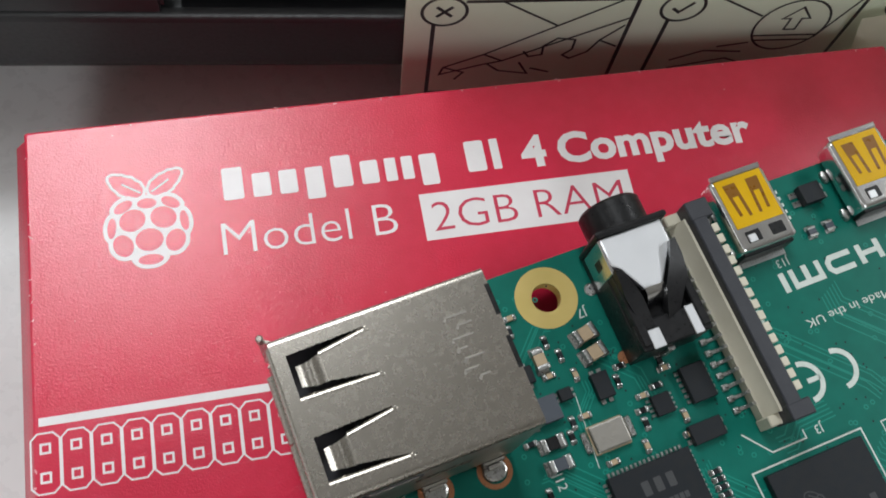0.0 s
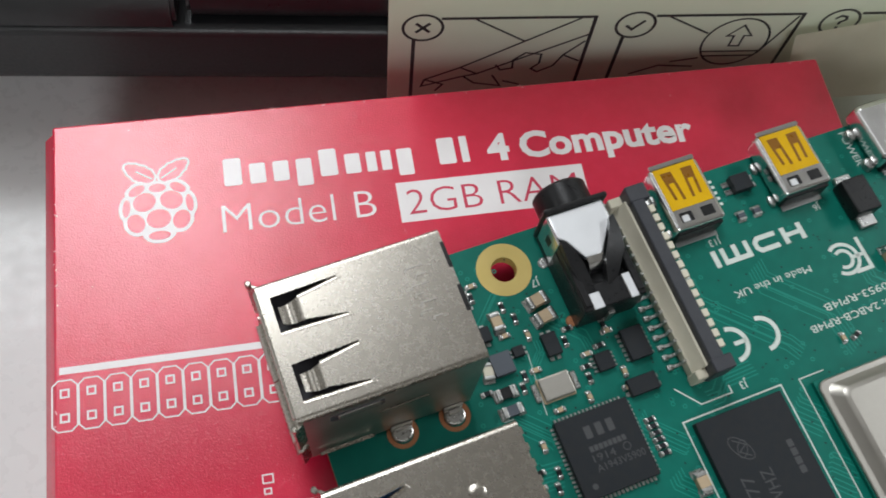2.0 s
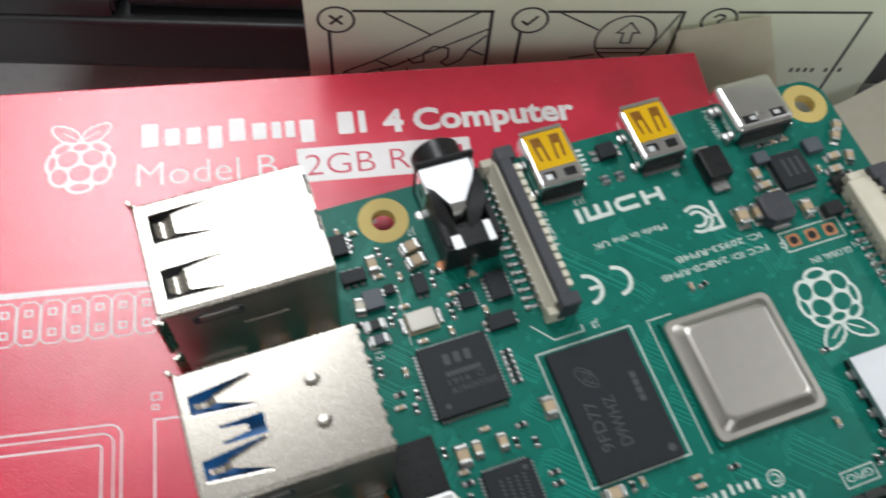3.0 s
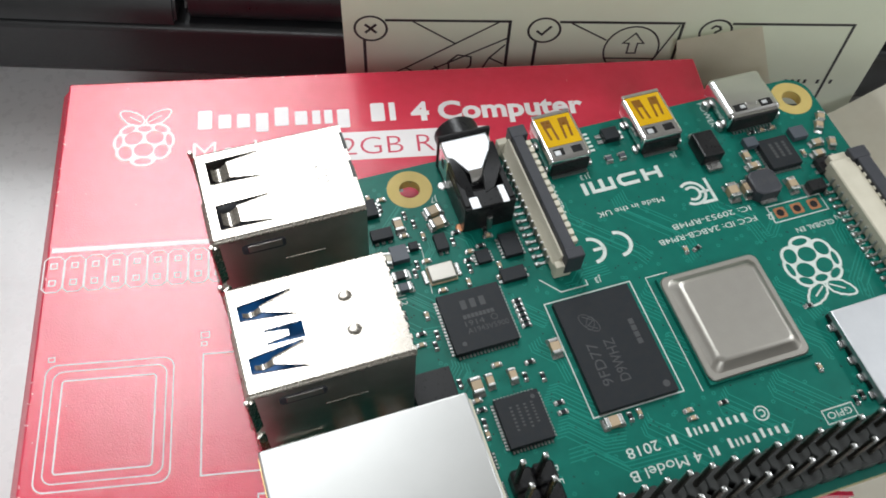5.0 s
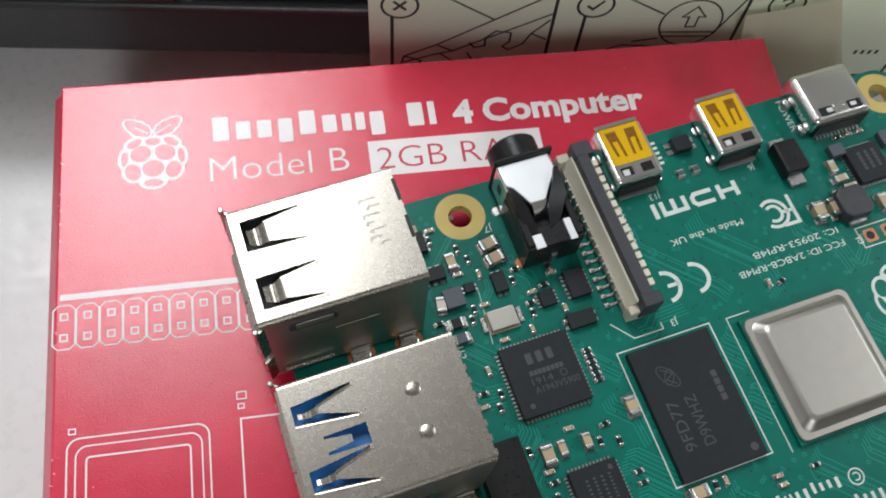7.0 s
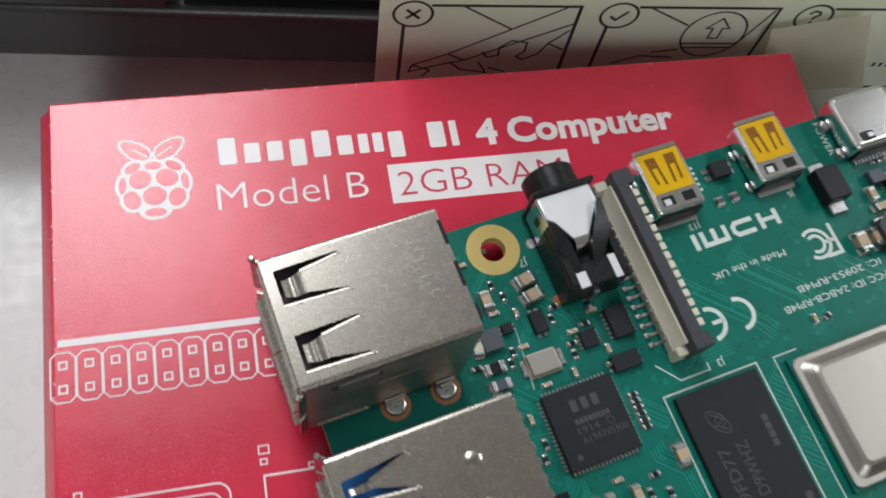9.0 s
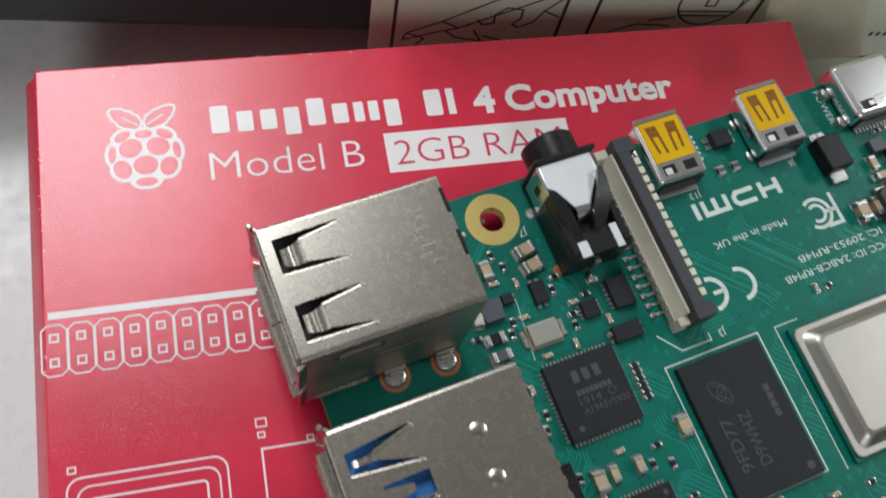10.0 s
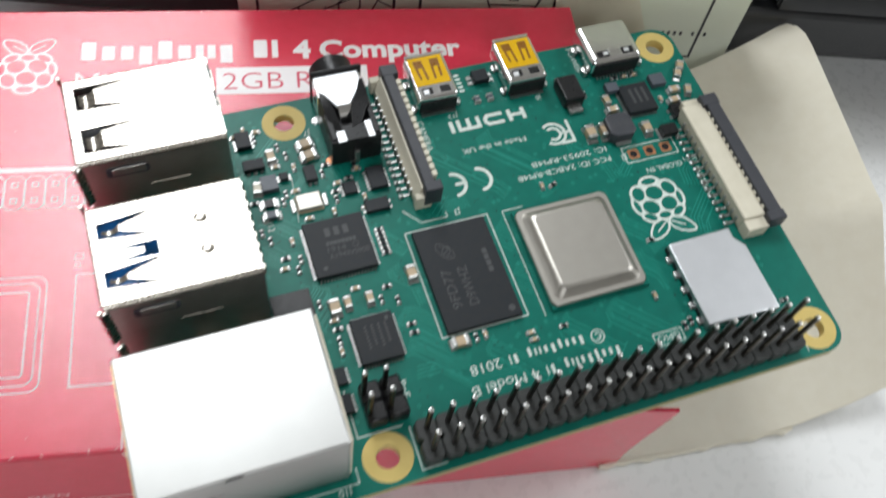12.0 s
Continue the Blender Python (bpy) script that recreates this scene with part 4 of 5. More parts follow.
# -- flat-cable sockets --
def flat_cable_socket(u, v0, v1, flip):
    """Ivory body with a comb of contacts and a dark latch bar; flip: the latch stands on the far side."""
    if not flip:
        body = bmesh.new()
        prism(body, [(u - 1.5, 0.05), (u + 1.6, 0.05), (u + 1.6, 2.4), (u - 0.5, 2.4), (u - 0.5, 3.5), (u - 0.75, 3.5), (u - 1.3, 1.6), (u - 1.5, 1.4)], v0 + 1.2, v1 - 1.2)
        body.transform(Matrix(((1, 0, 0, 0), (0, 0, 1, 0), (0, 1, 0, 0), (0, 0, 0, 1))))
        ears = [(u - 1.7, u + 0.6, v0 + 0.2, v0 + 1.19, 0.05, 2.6), (u - 2.0, u + 0.6, v1 - 1.19, v1 - 0.1, 0.05, 2.6)]
    else:
        body = solid(u - 2.2, u + 1.2, v0 + 1.5, v1 - 0.9, 0.05, 2.6, 0.15)
        ears = [(u - 1.6, u + 1.0, v1 - 0.89, v1 + 0.2, 0.05, 2.3), (u - 2.3, u + 1.0, v0 - 0.2, v0 + 1.49, 0.05, 2.3)]
    s = part("flat_cable_socket", body, IVORY, PI, "ivory flat-cable socket with a dark slate latch bar")
    for e in ears:
        part("ear", solid(*e, 0.1), IVORY, s)
    top = 4.5 if not flip else 3.2
    x0, x1 = (u - 0.45, u + 1.05) if not flip else (u + 1.3, u + 3.3)
    b = bmesh.new()
    block(b, x0, x1, v0 + 0.1, v1 - 0.1, 1.2, top, 0.12)
    e = 0.1 if not flip else 0.5
    block(b, x0 - e, x1 + (0.75 if not flip else 0.2), v0, v0 + 1.5, 1.0, top + 0.05, 0.12)
    block(b, x0 - e, x1 + (0.75 if not flip else 0.2), v1 - 1.9, v1, 1.0, top + 0.05, 0.12)
    part("latch", b, SLATE, s, "dark slate latch bar")
    pitch = (v1 - v0 - 5.8) / 14
    tooth = cached(("tooth", flip), lambda: finish(solid(-0.38, 0.3, -0.41, 0.41, 0, 0.75, 0.06) if not flip else solid(-0.1, 0.3, -0.3, 0.3, 0, 0.8, 0.05), "tooth", IVORY))
    lead = cached("ffc_lead", lambda: finish(block(solid(-1.2, 0.3, -0.17, 0.17, 0.0, 0.22, 0.04), -0.1, 0.3, -0.16, 0.16, 0.0, 1.5, 0.04), "lead", SOLDER))
    foot = cached("ffc_foot", lambda: finish(prism(bmesh.new(), rounded(-1.5, -0.8, -0.3, 0.3, 0.12, 3), 0.0, 0.36, 0.16, 2), "solder_fillet", SOLDER))
    for i in range(15):
        v = v0 + 2.7 + i * pitch
        part("tooth", tooth, None, s, "", (x1 + 0.4 if not flip else x0 - 0.15, v, 3.6 if not flip else 2.0))
        if not flip:
            part("tooth_wall", cached("tooth_wall", lambda: finish(solid(-0.25, 0.25, -0.3, 0.3, 0, 1.6), "tooth_wall", IVORY)), None, s, "", (x1 + 0.35, v, 2.2))
        part("lead", lead, None, s, "", (u - (2.4 if flip else 1.75), v, 0.02))
        part("solder_fillet", foot, None, s, "", (u - (2.4 if flip else 1.75), v, 0.02))


flat_cable_socket(38.45, 34.0, 55.5, False)
flat_cable_socket(80.9, 18.2, 40.2, True)


# -- small video sockets and power socket --
def video_socket(uc):
    u0, u1, v0, v1, H = uc - 3.05, uc + 3.05, 49.4, 57.0, 3.0
    b = bmesh.new()
    block(b, u0, u1, v0, v1, 0.35, H, 0.45, 3)
    s = part("video_socket", b, BRIGHT, PI, "bright metal video socket with amber tape on top")
    part("tape", prism(bmesh.new(), [(u0 + 0.5, v0 + 2.3), (u1 - 0.5, v0 + 2.3), (u1 - 0.5, v1 - 0.2), (u0 + 0.5, v1 - 0.2)], H + 0.01, H + 0.07, 0.03), AMBER, s, "shiny amber tape")
    for k in (-1, 1):
        # flat darker strokes and patches paint the shading of the springs under the tape
        b = bmesh.new()
        stroke(b, [(uc + k * 0.55, v0 + 3.2), (uc + k * 0.75, v1 - 1.0), (uc + k * 1.75, v1 - 1.0), (uc + k * 1.5, v0 + 3.4)], 0.34, H + 0.085, closed=False)
        part("spring_crease_shade", b, CREASE_SHADE, s)
        part("spring_hollow_shade", flat(bmesh.new(), [(uc + k * 1.15 - 0.55, v1 - 2.2), (uc + k * 1.15 + 0.55, v1 - 2.2), (uc + k * 1.25 + 0.65, v1 - 0.9), (uc + k * 1.15 - 0.55, v1 - 0.9)], H + 0.08), CREASE_SHADE, s)
        part("window", prism(bmesh.new(), rounded(uc + k * 1.3 - 0.75, uc + k * 1.3 + 0.75, v0 + 0.7, v0 + 1.85, 0.1, 2), H + 0.008, H + 0.02), BLACK, s)
        part("solder_joint", prism(bmesh.new(), circle(uc + k * 3.3, v0 + 0.7, 0.42, 12, 0.7), 0.02, 0.5, 0.25, 2), SOLDER, s)
        part("solder_joint", prism(bmesh.new(), circle(uc + k * 3.25, v1 - 2.6, 0.4, 12, 0.7), 0.02, 0.5, 0.25, 2), SOLDER, s)
    part("tab", solid(uc - 1.95, uc - 1.1, v0 + 0.7, v0 + 1.5, H + 0.02, H + 0.16, 0.06), COVER, s)
    part("mouth", solid(u0 + 0.5, u1 - 0.5, v1 - 0.05, v1 + 0.03, 0.9, H - 0.5), BLACK, s)
    part("mouth_rim", solid(u0 + 0.3, u1 - 0.3, v1 - 0.1, v1 + 0.4, H - 0.25, H + 0.1, 0.05), BRIGHT, s)
    part("back_insulator", solid(u0 + 0.3, u1 - 0.3, v0 - 0.3, v0 + 0.05, 0.1, 2.3, 0.1), BLACK, s)
    lead = cached("vid_lead", lambda: finish(solid(-0.09, 0.09, -0.9, 0, 0, 0.16), "lead", SOLDER))
    for i in range(19):
        part("lead", lead, None, s, "", (u0 + 0.6 + i * 0.272, v0 + 0.05, 0.02))


video_socket(45.0)
video_socket(58.6)


def power_socket():
    u0, u1, v0, v1, H = 68.9, 77.1, 49.5, 56.9, 3.2
    b = bmesh.new()
    block(b, u0, u1, v0, v1, 0.1, H, 0.75, 4)
    s = part("power_socket", b, BRIGHT, PI, "bright rounded metal power socket")
    uc = (u0 + u1) / 2
    for k in (-1, 1):
        part("window", prism(bmesh.new(), rounded(uc + k * 2.0 - 0.95, uc + k * 2.0 + 0.95, v0 + 0.7, v0 + 1.9, 0.1, 2), H + 0.004, H + 0.02), BLACK, s)
        part("tab", solid(uc + k * 1.7 - 0.3, uc + k * 1.7 + 0.5, v0 + 1.0, v0 + 1.6, H + 0.01, H + 0.16, 0.06), COVER, s)
        for y in (v0 + 1.0, v1 - 2.4):
            part("solder_joint", prism(bmesh.new(), circle(uc + k * 4.5, y, 0.6, 12, 0.8), 0.02, 0.9, 0.35, 2), SOLDER, s)
    part("bump", prism(bmesh.new(), rounded(uc - 0.9, uc + 0.9, v0 + 1.5, v0 + 2.1, 0.2, 2), H - 0.02, H + 0.1, 0.06), BRIGHT, s)
    part("mouth", prism(bmesh.new(), rounded(u0 + 0.9, u1 - 0.9, 0, 0.1, 0.04, 2), 0.8, 2.4), BLACK, s, "", (0, v1, 0))
    part("back_insulator", solid(u0 + 0.5, u1 - 0.5, v0 - 0.3, v0 + 0.2, 0.1, 2.6, 0.1), BLACK, s)
    lead = cached("pow_lead", lambda: finish(solid(-0.13, 0.13, -0.8, 0, 0, 0.16), "lead", SOLDER))
    for i in range(12):
        part("lead", lead, None, s, "", (u0 + 1.2 + i * 0.53, v0, 0.02))


power_socket()


# -- main chips --
def processor():
    p = part("processor", solid(48.9, 62.8, 15.2, 30.2, 0.02, 0.6, 0.05), PCB, PI, "nickel-plated processor lid on a green carrier")
    b = bmesh.new()
    prism(b, rounded(49.0, 62.6, 15.4, 30.0, 1.1), 0.6, 1.0, 0.12)
    part("lid_flange", b, LID, p)
    b = bmesh.new()
    rings = []
    for x0, x1, y0, y1, r, z in ((49.7, 62.0, 16.1, 29.4, 1.0, 0.98), (49.95, 61.75, 16.35, 29.15, 1.0, 1.12), (50.5, 61.2, 16.95, 28.6, 0.9, 1.72), (50.75, 60.95, 17.2, 28.35, 0.8, 1.9), (51.1, 60.6, 17.55, 28.0, 0.7, 1.96)):
        rings.append([b.verts.new((x, y, z)) for x, y in rounded(x0, x1, y0, y1, r)])
    n = len(rings[0])
    for a, c in zip(rings, rings[1:]):
        for i in range(n):
            f = b.faces.new((a[i], a[(i + 1) % n], c[(i + 1) % n], c[i]))
            f.smooth = True
    b.faces.new(rings[-1])
    part("lid", b, LID, p, "raised satin nickel lid")


processor()
RAM = package(35.0, 45.0, 15.75, 30.6, 0.95, "black memory chip with faint grey marking", dot=(43.9, 16.9, 0.45))
b = bmesh.new()
stroke(b, circle(0, 0, 1.5, 24, 0.75, 0.6), 0.1, 0)
stroke(b, circle(0.1, 0.1, 0.9, 20, 0.5, -0.5), 0.09, 0)
stroke(b, [(-1.0, -0.6), (-0.2, 0.6), (0.3, -0.3), (1.0, 0.7)], 0.12, 0, closed=False)
part("maker_sign", b, MARK, RAM, "", (38.3, 26.8, 0.965), -90)
print_on("9FD77", 38.0, 18.6, 1.35, 5.6, 90.0, RAM, MARK, 0.965)
print_on("D9WHZ", 40.2, 18.6, 1.35, 5.6, 90.0, RAM, MARK, 0.965)
part("print_bar", bars("xxxx", 0.9, 3.6, MARK), None, RAM, "", (43.6, 22.4, 0.965), 90)
HUB = package(21.6, 29.6, 27.4, 35.5, 0.95, "square black controller chip with fine leads", pins=17, dot=(23.0, 28.5, 0.3))
part("maker_sign", bars("AAA", 1.25, 3.6, MARK, fill=0.6), None, HUB, "", (23.9, 32.9, 0.965), 0)
for i, (w, y) in enumerate(((4.0, 31.6), (2.4, 30.6), (5.2, 29.6))):
    if i == 1:
        print_on("1914", 23.9, y, 0.75, w, 0.0, HUB, MARK, 0.965)
    elif i == 2:
        print_on("A1943V5900", 23.9, y, 0.75, w, 0.0, HUB, MARK, 0.965)
    else:
        part("print_bar", bars("xxxxx-xx", 0.75, w, MARK), None, HUB, "", (23.9, y, 0.965))
b = bmesh.new()
stroke(b, circle(0, 0, 0.38, 14), 0.09, 0)
part("ring_mark", b, MARK, HUB, "", (27.6, 31.0, 0.965))
PHY = package(23.75, 29.1, 14.75, 20.8, 0.95, "black network chip with short leads", pins=12, dot=(28.3, 20.0, 0.28))
for k in range(4):
    part("print_bar", bars("xxxxxxx", 0.42, 3.2 - 0.4 * (k % 2), MARK, fill=0.5), None, PHY, "", (25.2 + 0.85 * k, 19.6, 0.965), -90)
PMIC = package(71.9, 76.5, 41.2, 46.2, 0.95, "square black power chip with short leads", pins=10)
for k in range(3):
    part("print_bar", bars("xxxxx", 0.6, 2.6, MARK), None, PMIC, "", (73.2 + k, 45.3, 0.965), -90)


def shield_can():
    b = bmesh.new()
    prism(b, [(67.2, 7.3), (77.6, 7.0), (77.6, 16.5), (76.5, 18.0), (76.5, 19.6), (67.2, 19.4)], 0.1, 1.6, 0.18, 2)
    s = part("radio_shield", b, CAN, PI, "plain silver shield can over the radio")
    for k in range(5):
        part("solder_joint", cached("shield_joint", lambda: finish(prism(bmesh.new(), rounded(-0.3, 0.3, -0.5, 0.5, 0.2, 3), 0.0, 0.4, 0.18, 2), "solder_joint", SOLDER)), None, s, "", (66.9, 8.6 + 2.3 * k, 0.02))
    for k in range(4):
        part("solder_joint", CACHE["shield_joint"], None, s, "", (68.6 + 2.4 * k, 7.0, 0.02), 90)
    for k in range(5):
        part("gap", cached("shield_gap", lambda: finish(solid(-0.12, 0.12, -0.55, 0.55, 0.25, 0.85), "gap", BLACK)), None, s, "", (67.2, 9.7 + 2.3 * k, 0.0))


shield_can()


# -- pin rows --
def pin_row():
    s = part("pin_row", solid(27.3, 77.7, 1.25, 6.0, 0.03, 0.8), BLACK, PI, "long black pin row with two lines of pins")
    h, k = 1.24, 0.45
    pair = []
    for y, e in ((2.23, 1), (4.77, 1)):
        pair += [(h, y - h + k), (h, y + h - k), (h - k, y + h)] if y < 3 else [(h - k, y - h), (h, y - h + k), (h, y + h - k), (h - k, y + h)]
    pair = [(h - k, 2.23 - h)] + pair
    pair += [(-x, y) for x, y in pair[::-1]]
    housing = finish(prism(bmesh.new(), pair, 0.05, 2.5, 0.12), "pin_housing", HOUSING)
    for i in range(20):
        part("pin_housing", housing, None, s, "", (28.37 + 2.54 * i, 0, 0))
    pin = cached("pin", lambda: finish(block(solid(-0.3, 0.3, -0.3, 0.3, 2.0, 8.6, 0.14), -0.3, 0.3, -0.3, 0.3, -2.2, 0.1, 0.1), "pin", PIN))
    # bright solder-coloured caps stand in for the glint on each pin end
    tip = finish(prism(bmesh.new(), [(-0.27, -0.27), (0.27, -0.27), (0.27, 0.27), (-0.27, 0.27)], 8.5, 8.85, 0.14, 2), "pin_tip_glint", SOLDER)
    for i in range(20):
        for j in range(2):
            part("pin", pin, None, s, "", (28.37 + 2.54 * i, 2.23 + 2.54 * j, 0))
            part("pin_tip_glint", tip, None, s, "", (28.37 + 2.54 * i, 2.23 + 2.54 * j, 0))
    b = bmesh.new()
    for i in range(2):
        for j in range(2):
            block(b, 22.3 + 2.54 * i, 24.8 + 2.54 * i, 7.1 + 2.54 * j, 9.6 + 2.54 * j, 0.05, 2.5, 0.3)
    s = part("pin_block", b, BLACK, PI, "small black block of four pins")
    for i in range(2):
        for j in range(2):
            part("pin", pin, None, s, "", (22.5 + 2.45 * i + 0.2, 8.35 + 2.5 * j, 0))
            part("pin_tip_glint", tip, None, s, "", (22.5 + 2.45 * i + 0.2, 8.35 + 2.5 * j, 0))


pin_row()

# -- power parts --
b = bmesh.new()
prism(b, [(-2, -1.3), (-1.3, -2), (1.3, -2), (2, -1.3), (2, 1.3), (1.3, 2), (-1.3, 2), (-2, 1.3)], 0.1, 2.0, 0.3, 2)
coil = part("power_coil", b, SLATE, PI, "dark slate power coil", (69.0, 39.2, 0))
print_on("R47", 1.1, 0.5, 1.0, 2.4, 180.0, coil, MARK, 2.01)
part("solder_joint", solid(-1.2, 1.2, -2.5, -1.8, 0, 0.5, 0.15), SOLDER, coil)
part("solder_joint", solid(-1.2, 1.2, 1.8, 2.5, 0, 0.5, 0.15), SOLDER, coil)
d = part("diode", solid(62.9, 66.0, 44.9, 49.2, 0.1, 2.2, 0.2, 2), BLACK, PI, "black block diode with flat metal ends")
part("terminal", solid(63.4, 65.5, 43.6, 45.0, 0.02, 0.7, 0.12), SOLDER, d)
part("terminal", solid(63.4, 65.5, 49.1, 50.2, 0.02, 0.7, 0.12), SOLDER, d)
package(15.2, 20.1, 19.0, 26.0, 2.0, "black block fuse beside the socket", mat=BLACK, name="fuse")
x = part("crystal_can", solid(21.9, 25.2, 37.7, 40.1, 0.1, 0.85, 0.15, 2), LID, PI, "small pale metal crystal can")
part("crystal_base", solid(21.8, 25.3, 37.6, 40.2, 0.02, 0.28, 0.05), TAN, x)
for du in (21.4, 25.7):
    part("terminal", solid(du - 0.3, du + 0.3, 38.0, 39.9, 0.0, 0.3, 0.1), SOLDER, x)
package(18.1, 20.3, 41.7, 44.0, 1.0, "small slate square component", mat=GREYC, name="coil")
package(32.0, 34.4, 38.6, 42.0, 0.85, "small black chip", pins=4, sides="we", name="chip")
package(30.4, 33.6, 35.2, 37.0, 0.85, "small black chip", pins=4, sides="we", name="chip")
package(28.4, 30.2, 38.7, 40.6, 0.7, "tiny black chip", pins=4, sides="we", name="chip")
package(24.0, 25.6, 41.9, 44.3, 0.9, "small black chip", pins=2, sides="ns", name="transistor")
package(20.7, 21.9, 43.0, 44.1, 0.8, "tiny black transistor", pins=2, sides="we", name="transistor")
package(51.6, 53.9, 52.2, 54.2, 1.1, "small black transistor", pins=2, sides="we", name="transistor", pad=0.8)
package(70.2, 72.1, 45.6, 47.2, 1.0, "small slate component", mat=GREYC, name="coil")
package(77.4, 79.7, 45.1, 47.1, 1.0, "small slate component", mat=GREYC, name="coil")
package(78.2, 80.2, 38.9, 41.2, 1.0, "small black transistor", pins=2, sides="we", mat=BLACK, name="transistor")
package(75.0, 77.4, 36.3, 38.0, 1.2, "small black diode", pins=1, sides="we", mat=BLACK, name="diode")
package(16.4, 18.4, 49.2, 51.8, 1.0, "small black transistor", pins=3, sides="we", name="transistor")
package(16.5, 19.3, 45.5, 47.1, 0.9, "small black transistor", pins=3, sides="ns", name="transistor")
package(19.9, 21.6, 13.2, 15.4, 0.7, "small black network", pins=4, sides="we", name="chip")
package(20.0, 21.4, 9.6, 12.0, 0.7, "small black network", pins=4, sides="we", name="chip")

# larger ceramic parts
for u, v, l, w, h, t in ((25.3, 48.0, 2.1, 1.3, 0.9, 10), (25.4, 46.1, 2.1, 1.3, 0.9, 10), (33.3, 25.2, 2.0, 1.25, 0.9, 90), (36.2, 14.5, 2.1, 1.3, 0.9, 0), (22.7, 23.2, 2.0, 1.3, 0.9, 90), (24.4, 23.4, 1.6, 0.85, 0.8, 90),
                         (27.2, 23.3, 1.6, 0.9, 0.8, 90), (64.8, 39.6, 2.2, 1.4, 1.2, 90), (67.0, 39.5, 2.2, 1.4, 1.2, 90), (73.3, 38.4, 2.0, 1.2, 1.0, 90), (69.6, 44.6, 1.6, 0.9, 0.8, 90), (69.8, 42.8, 1.7, 0.9, 0.8, 0), (70.4, 41.4, 1.7, 0.9, 0.8, 0),
                         (80.5, 44.0, 1.7, 0.9, 0.8, 0), (79.7, 42.2, 1.7, 0.9, 0.8, 0), (82.4, 46.6, 1.7, 1.0, 0.9, 60), (83.4, 47.9, 1.6, 1.0, 0.9, 60), (82.6, 43.4, 1.6, 0.9, 0.8, 70), (20.4, 47.2, 1.9, 1.1, 0.8, 90)):
    passive(u, v, l, w, h, t)
for u, v, l, w, h, t, m in ((18.5, 40.0, 2.0, 1.15, 0.6, 0, BLACK), (18.4, 38.1, 2.0, 1.1, 0.85, 0, GREYC), (51.1, 49.6, 1.0, 0.9, 0.5, 90, GREYC), (53.1, 49.6, 1.0, 0.9, 0.5, 90, GREYC), (81.0, 41.2, 1.3, 0.8, 0.5, 0, BLACK), (17.6, 42.6, 1.7, 1.1, 0.8, 80, IVORY)):
    passive(u, v, l, w, h, t, m, "resistor")
# tiny parts
rng = random.Random(9)
for u, v, t in ((22.4, 47.0, 90), (23.0, 44.9, 90), (22.3, 41.2, 0), (30.6, 36.4, 0), (31.0, 42.6, 0), (27.2, 38.6, 90), (28.0, 41.0, 0), (29.6, 41.4, 0), (27.4, 39.8, 0), (31.2, 32.6, 0), (31.2, 31.9, 0), (31.2, 31.2, 0), (31.2, 30.5, 0), (31.2, 29.8, 0), (31.2, 29.1, 0),
                (20.0, 33.8, 90), (20.4, 31.0, 90), (19.8, 29.6, 90), (22.2, 21.6, 0), (22.3, 20.4, 0), (38.4, 14.6, 90), (39.6, 14.7, 90), (45.3, 12.3, 0), (45.2, 13.3, 0), (49.6, 13.0, 0), (56.3, 33.1, 20), (54.8, 33.3, 90), (65.9, 9.0, 90), (64.9, 8.6, 90), (66.0, 21.4, 0),
                (62.9, 13.6, 90), (19.4, 51.8, 0), (17.8, 52.4, 90), (18.9, 50.6, 90), (66.9, 46.6, 90), (74.2, 48.3, 0), (75.8, 48.3, 0), (72.6, 48.3, 0), (77.9, 43.0, 90), (78.3, 6.2, 0), (79.6, 8.2, 0), (25.9, 25.2, 0), (28.6, 22.8, 90), (16.7, 40.6, 0), (16.6, 36.0, 90), (17.4, 34.6, 90), (20.6, 46.6, 0), (20.7, 45.6, 0), (21.6, 48.6, 90), (16.4, 51.6, 0), (21.0, 41.0, 90), (20.4, 39.9, 90), (26.4, 43.0, 90), (27.2, 44.2, 0), (23.0, 36.6, 0), (26.4, 36.8, 90), (30.9, 38.0, 90), (30.9, 43.4, 90), (18.6, 31.6, 0), (18.2, 30.2, 0), (21.0, 24.2, 90), (29.8, 24.4, 0), (30.6, 22.2, 90), (31.2, 18.6, 0), (31.2, 17.4, 0), (22.0, 17.4, 90), (22.1, 18.8, 90)):
    passive(u, v, 1.0, 0.5, 0.38, t, CHIP if u == 31.2 else rng.choice((BLACK, TAN, TAN, CHIP)), "tiny_component")

# -- white printing on the board, turned to the far edge --
b = bmesh.new()
stroke(b, [(34.3, 31.15), (45.85, 31.15), (45.85, 15.7), (34.3, 15.7)], 0.16, 0.02)
stroke(b, [(51.0, 31.0), (48.0, 31.0), (48.0, 15.0)], 0.12, 0.02, closed=False)
stroke(b, [(35.0, 34.6), (37.0, 32.2), (40.6, 32.2), (40.6, 33.0)], 0.14, 0.02, closed=False)
stroke(b, [(68.3, 36.3), (76.4, 36.3), (76.4, 33.7), (68.3, 33.7)], 0.14, 0.02)
stroke(b, [(26.9, 6.2), (26.9, 0.9), (30, 0.9)], 0.14, 0.02, closed=False)
stroke(b, [(20.8, 12.6), (20.8, 6.6), (26.2, 6.6)], 0.14, 0.02, closed=False)
stroke(b, [(60.2, 8.6), (64.2, 8.6), (64.2, 6.9), (60.2, 6.9)], 0.13, 0.02)
stroke(b, [(79.2, 4.4), (79.2, 0.8)], 0.12, 0.02, closed=False)
stroke(b, [(0.6, 1.6), (19.6, 1.6), (19.6, 3.4)], 0.12, 0.02, closed=False)
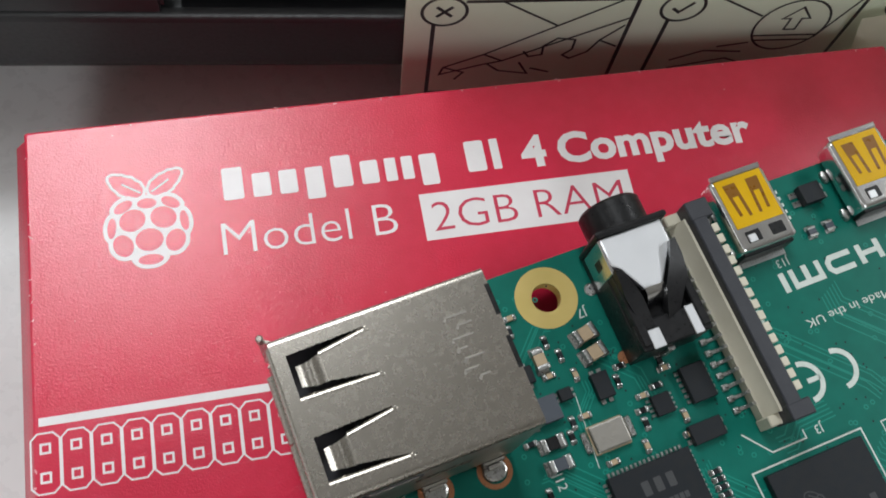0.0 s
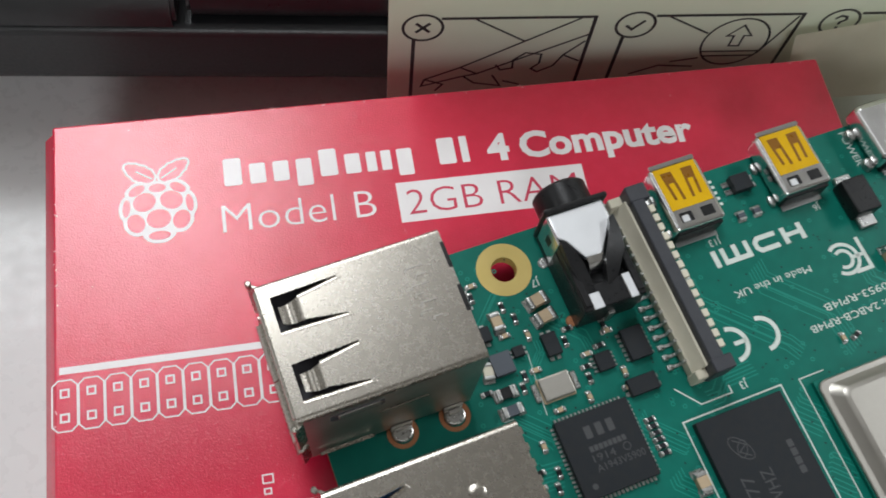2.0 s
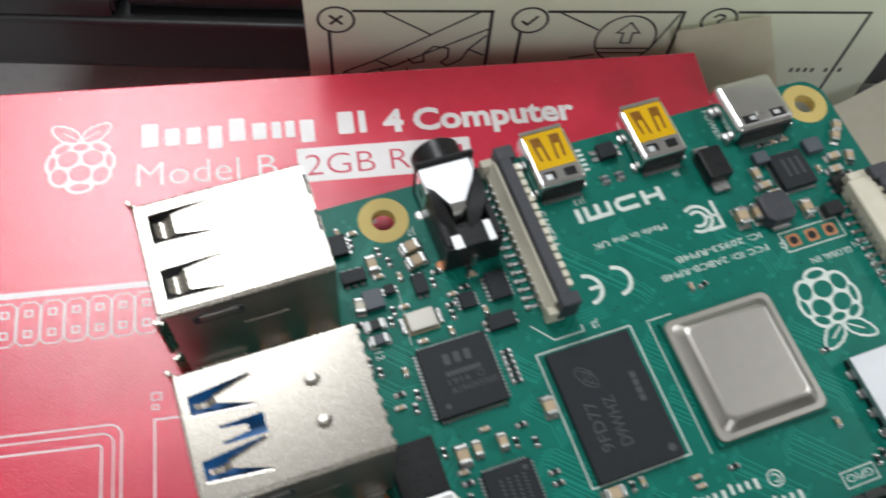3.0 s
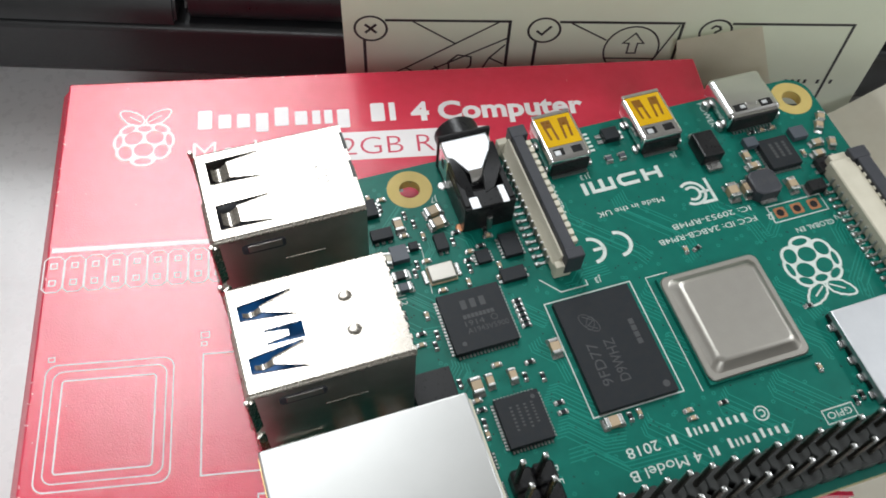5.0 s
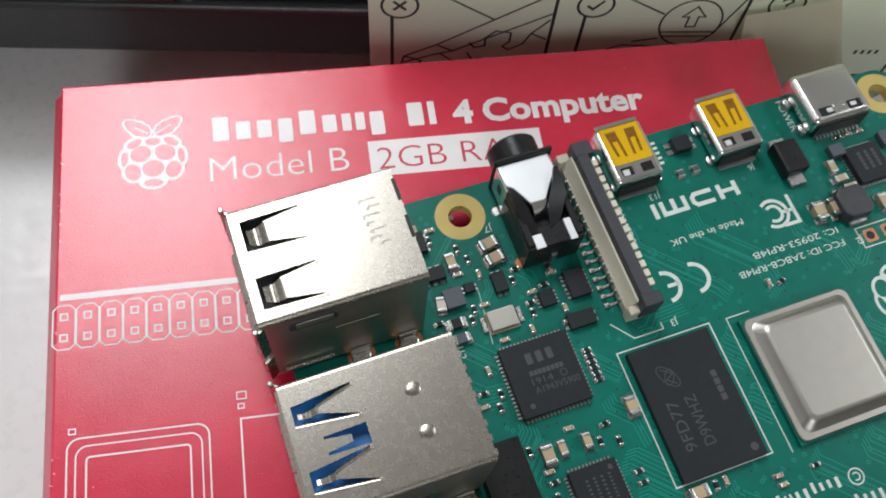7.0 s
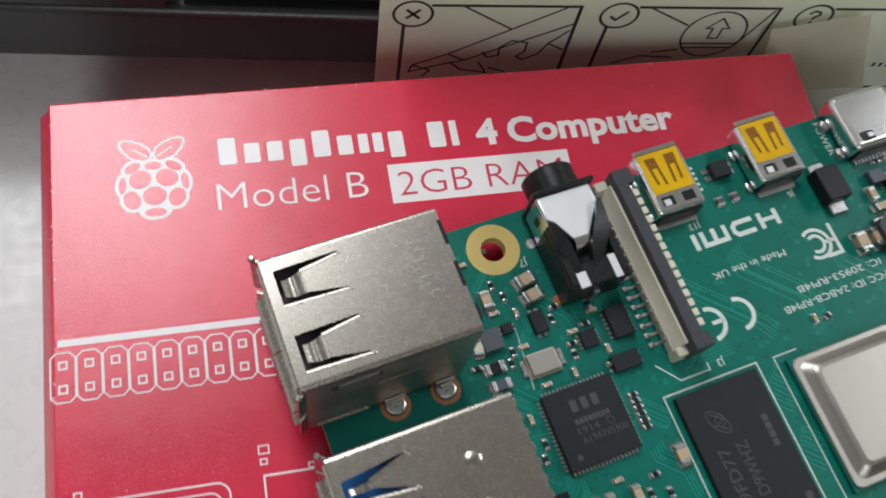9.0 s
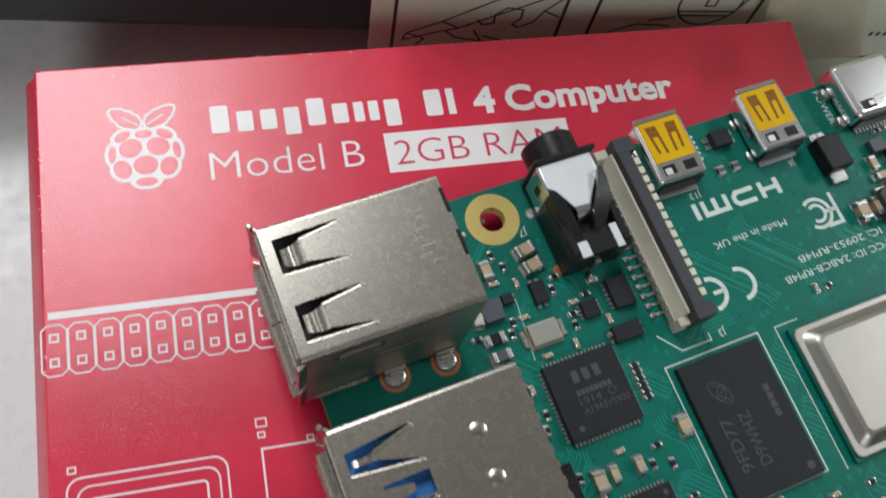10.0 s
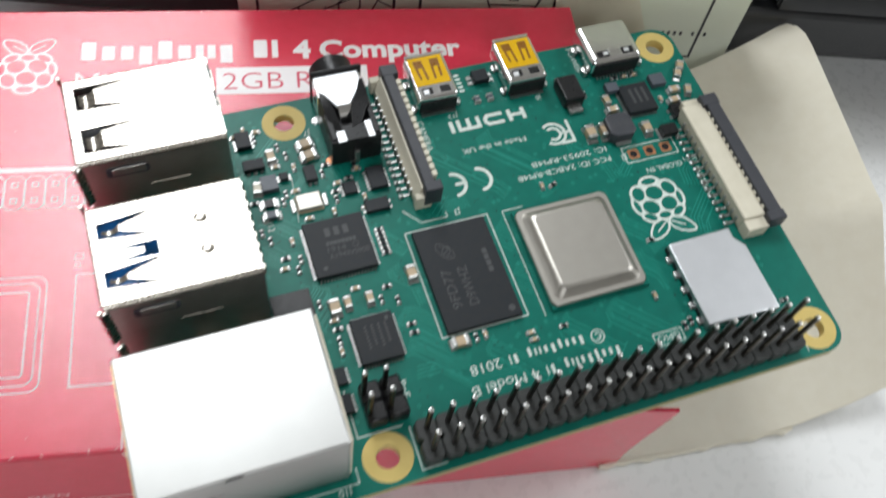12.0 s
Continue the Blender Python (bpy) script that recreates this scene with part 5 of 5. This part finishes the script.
stroke(b, [(22.3, 43.4), (21.6, 36.6)], 0.07, 0.02, closed=False)
part("outline_print", b, SILK, BOARD, "thin white outlines round the chips")
for k in range(3):
    b = bmesh.new()
    flat(b, rounded(-0.82, 0.82, -0.82, 0.82, 0.25, 3), 0.022)
    pad = part("test_pad", b, COPPER, BOARD, "copper test pad", (69.75 + 2.55 * k, 35.0, 0))
    part("pad_pit", flat(bmesh.new(), circle(0, 0, 0.55, 14), 0.026), BLACK, pad)
berry_sign(7.6, SILK, PCB, BOARD, (69.8, 27.0, 0.02), 180)
# video mark as plain blocks
b = bmesh.new()
for x0, x1, kind in ((0.0, 2.7, "H"), (3.2, 6.4, "D"), (6.9, 10.4, "M"), (10.9, 11.5, "I")):
    if kind == "H":
        flat(b, [(x0, 0), (x0 + 0.6, 0), (x0 + 0.6, 2.0), (x0, 2.0)], 0)
        flat(b, [(x1 - 0.6, 0), (x1, 0), (x1, 2.0), (x1 - 0.6, 2.0)], 0)
        flat(b, [(x0 + 0.6, 0.75), (x1 - 0.6, 0.75), (x1 - 0.6, 1.25), (x0 + 0.6, 1.25)], 0)
    elif kind == "D":
        stroke(b, [(x0 + 0.2, 0.28), (x1 - 0.7, 0.28), (x1 - 0.3, 0.7), (x1 - 0.3, 1.3), (x1 - 0.7, 1.72), (x0 + 0.2, 1.72)], 0.56, 0, closed=False)
    elif kind == "M":
        stroke(b, [(x0 + 0.28, 0), (x0 + 0.28, 1.72), (x1 - 0.28, 1.72), (x1 - 0.28, 0)], 0.56, 0, closed=False)
        flat(b, [(8.35, 0), (8.95, 0), (8.95, 1.45), (8.35, 1.45)], 0)
    else:
        flat(b, [(x0, 0), (x1, 0), (x1, 2.0), (x0, 2.0)], 0)
part("port_mark", b, SILK, BOARD, "white block mark beside the video sockets", (57.2, 46.9, 0.02), 180)


def arc(cx, cy, r, a0, a1, n=16):
    return [(cx + r * math.cos(radians(a0 + (a1 - a0) * i / n)), cy + r * math.sin(radians(a0 + (a1 - a0) * i / n))) for i in range(n + 1)]


b = bmesh.new()
stroke(b, arc(0, 0, 1.75, 90, 270), 0.5, 0, closed=False)
stroke(b, arc(3.7, 0, 1.75, 90, 270), 0.5, 0, closed=False)
stroke(b, [(2.0, 0), (3.4, 0)], 0.45, 0, closed=False)
part("approval_mark", b, SILK, BOARD, "white round approval mark", (46.7, 36.7, 0.02), 180)
b = bmesh.new()
stroke(b, arc(0, 0, 1.75, 50, 310, 20), 0.42, 0, closed=False)
stroke(b, arc(0, 0, 1.0, 50, 310, 16), 0.4, 0, closed=False)
stroke(b, [(-2.6, -1.9), (-2.6, 1.8), (-0.6, 1.8)], 0.45, 0, closed=False)
stroke(b, [(-2.6, 0.1), (-1.2, 0.1)], 0.42, 0, closed=False)
part("approval_mark", b, SILK, BOARD, "white round approval mark", (59.8, 41.2, 0.02), 180)
print_on("Made in the UK", 55.6, 41.9, 0.85, 9.6)
print_on("IC: 20953-RPI4B", 66.2, 37.3, 0.85, 11.5)
print_on("FCC ID: 2ABCB-RPI4B", 66.2, 35.6, 0.85, 14.2)
print_on("J2", 68.7, 35.2, 0.9)
print_on("GLOBAL EN", 76.0, 32.2, 0.8, 5.6)
print_on("RUN", 78.6, 32.6, 0.8)
print_on("J3", 42.6, 32.9, 0.85)
print_on("J7", 26.6, 50.4, 0.9)
print_on("J13", 47.6, 48.2, 0.85)
print_on("J6", 60.6, 48.2, 0.85)
print_on("CAMERA", 41.4, 48.0, 0.9, 5.2, -90.0)
print_on("DISPLAY", 77.2, 30.6, 0.95, 5.6, -90.0)
print_on("POWER", 67.6, 55.4, 0.9, 4.6, -90.0)
part("print_bar", bars("AAAAA", 0.8, 3.6, SILK, fill=0.5), None, BOARD, "", (49.2, 55.0, 0.02), -90)
print_on("GPIO", 63.8, 8.2, 0.85, 3.2)
print_on("PoE", 27.4, 11.9, 0.9, 2.2, -90.0)
print_on("2018", 40.2, 11.2, 1.3, 4.0)
part("print_bar", bars("AxxjAxrrj Ai", 1.15, 10.4, SILK, fill=0.42), None, BOARD, "", (51.6, 11.2, 0.02), 180)
b = bmesh.new()
stroke(b, circle(0, 0, 0.85, 20), 0.16, 0)
stroke(b, arc(0, 0, 0.4, 50, 310), 0.16, 0, closed=False)
part("ring_mark", b, SILK, BOARD, "", (53.3, 10.5, 0.02), 180)
part("print_bar", bars("AxxjAxrrj Ai", 1.15, 10.4, SILK, fill=0.42), None, BOARD, "", (55.6, 8.6, 0.02), 180)
print_on("4 Model B", 44.3, 8.6, 1.3, 8.8)
print_on("ETHERNET", 13.0, 1.4, 1.0, 7.0)
print_on("J10", 18.6, 1.4, 0.9)
print_on("J12", 17.5, 37.6, 0.9, None, -90.0)
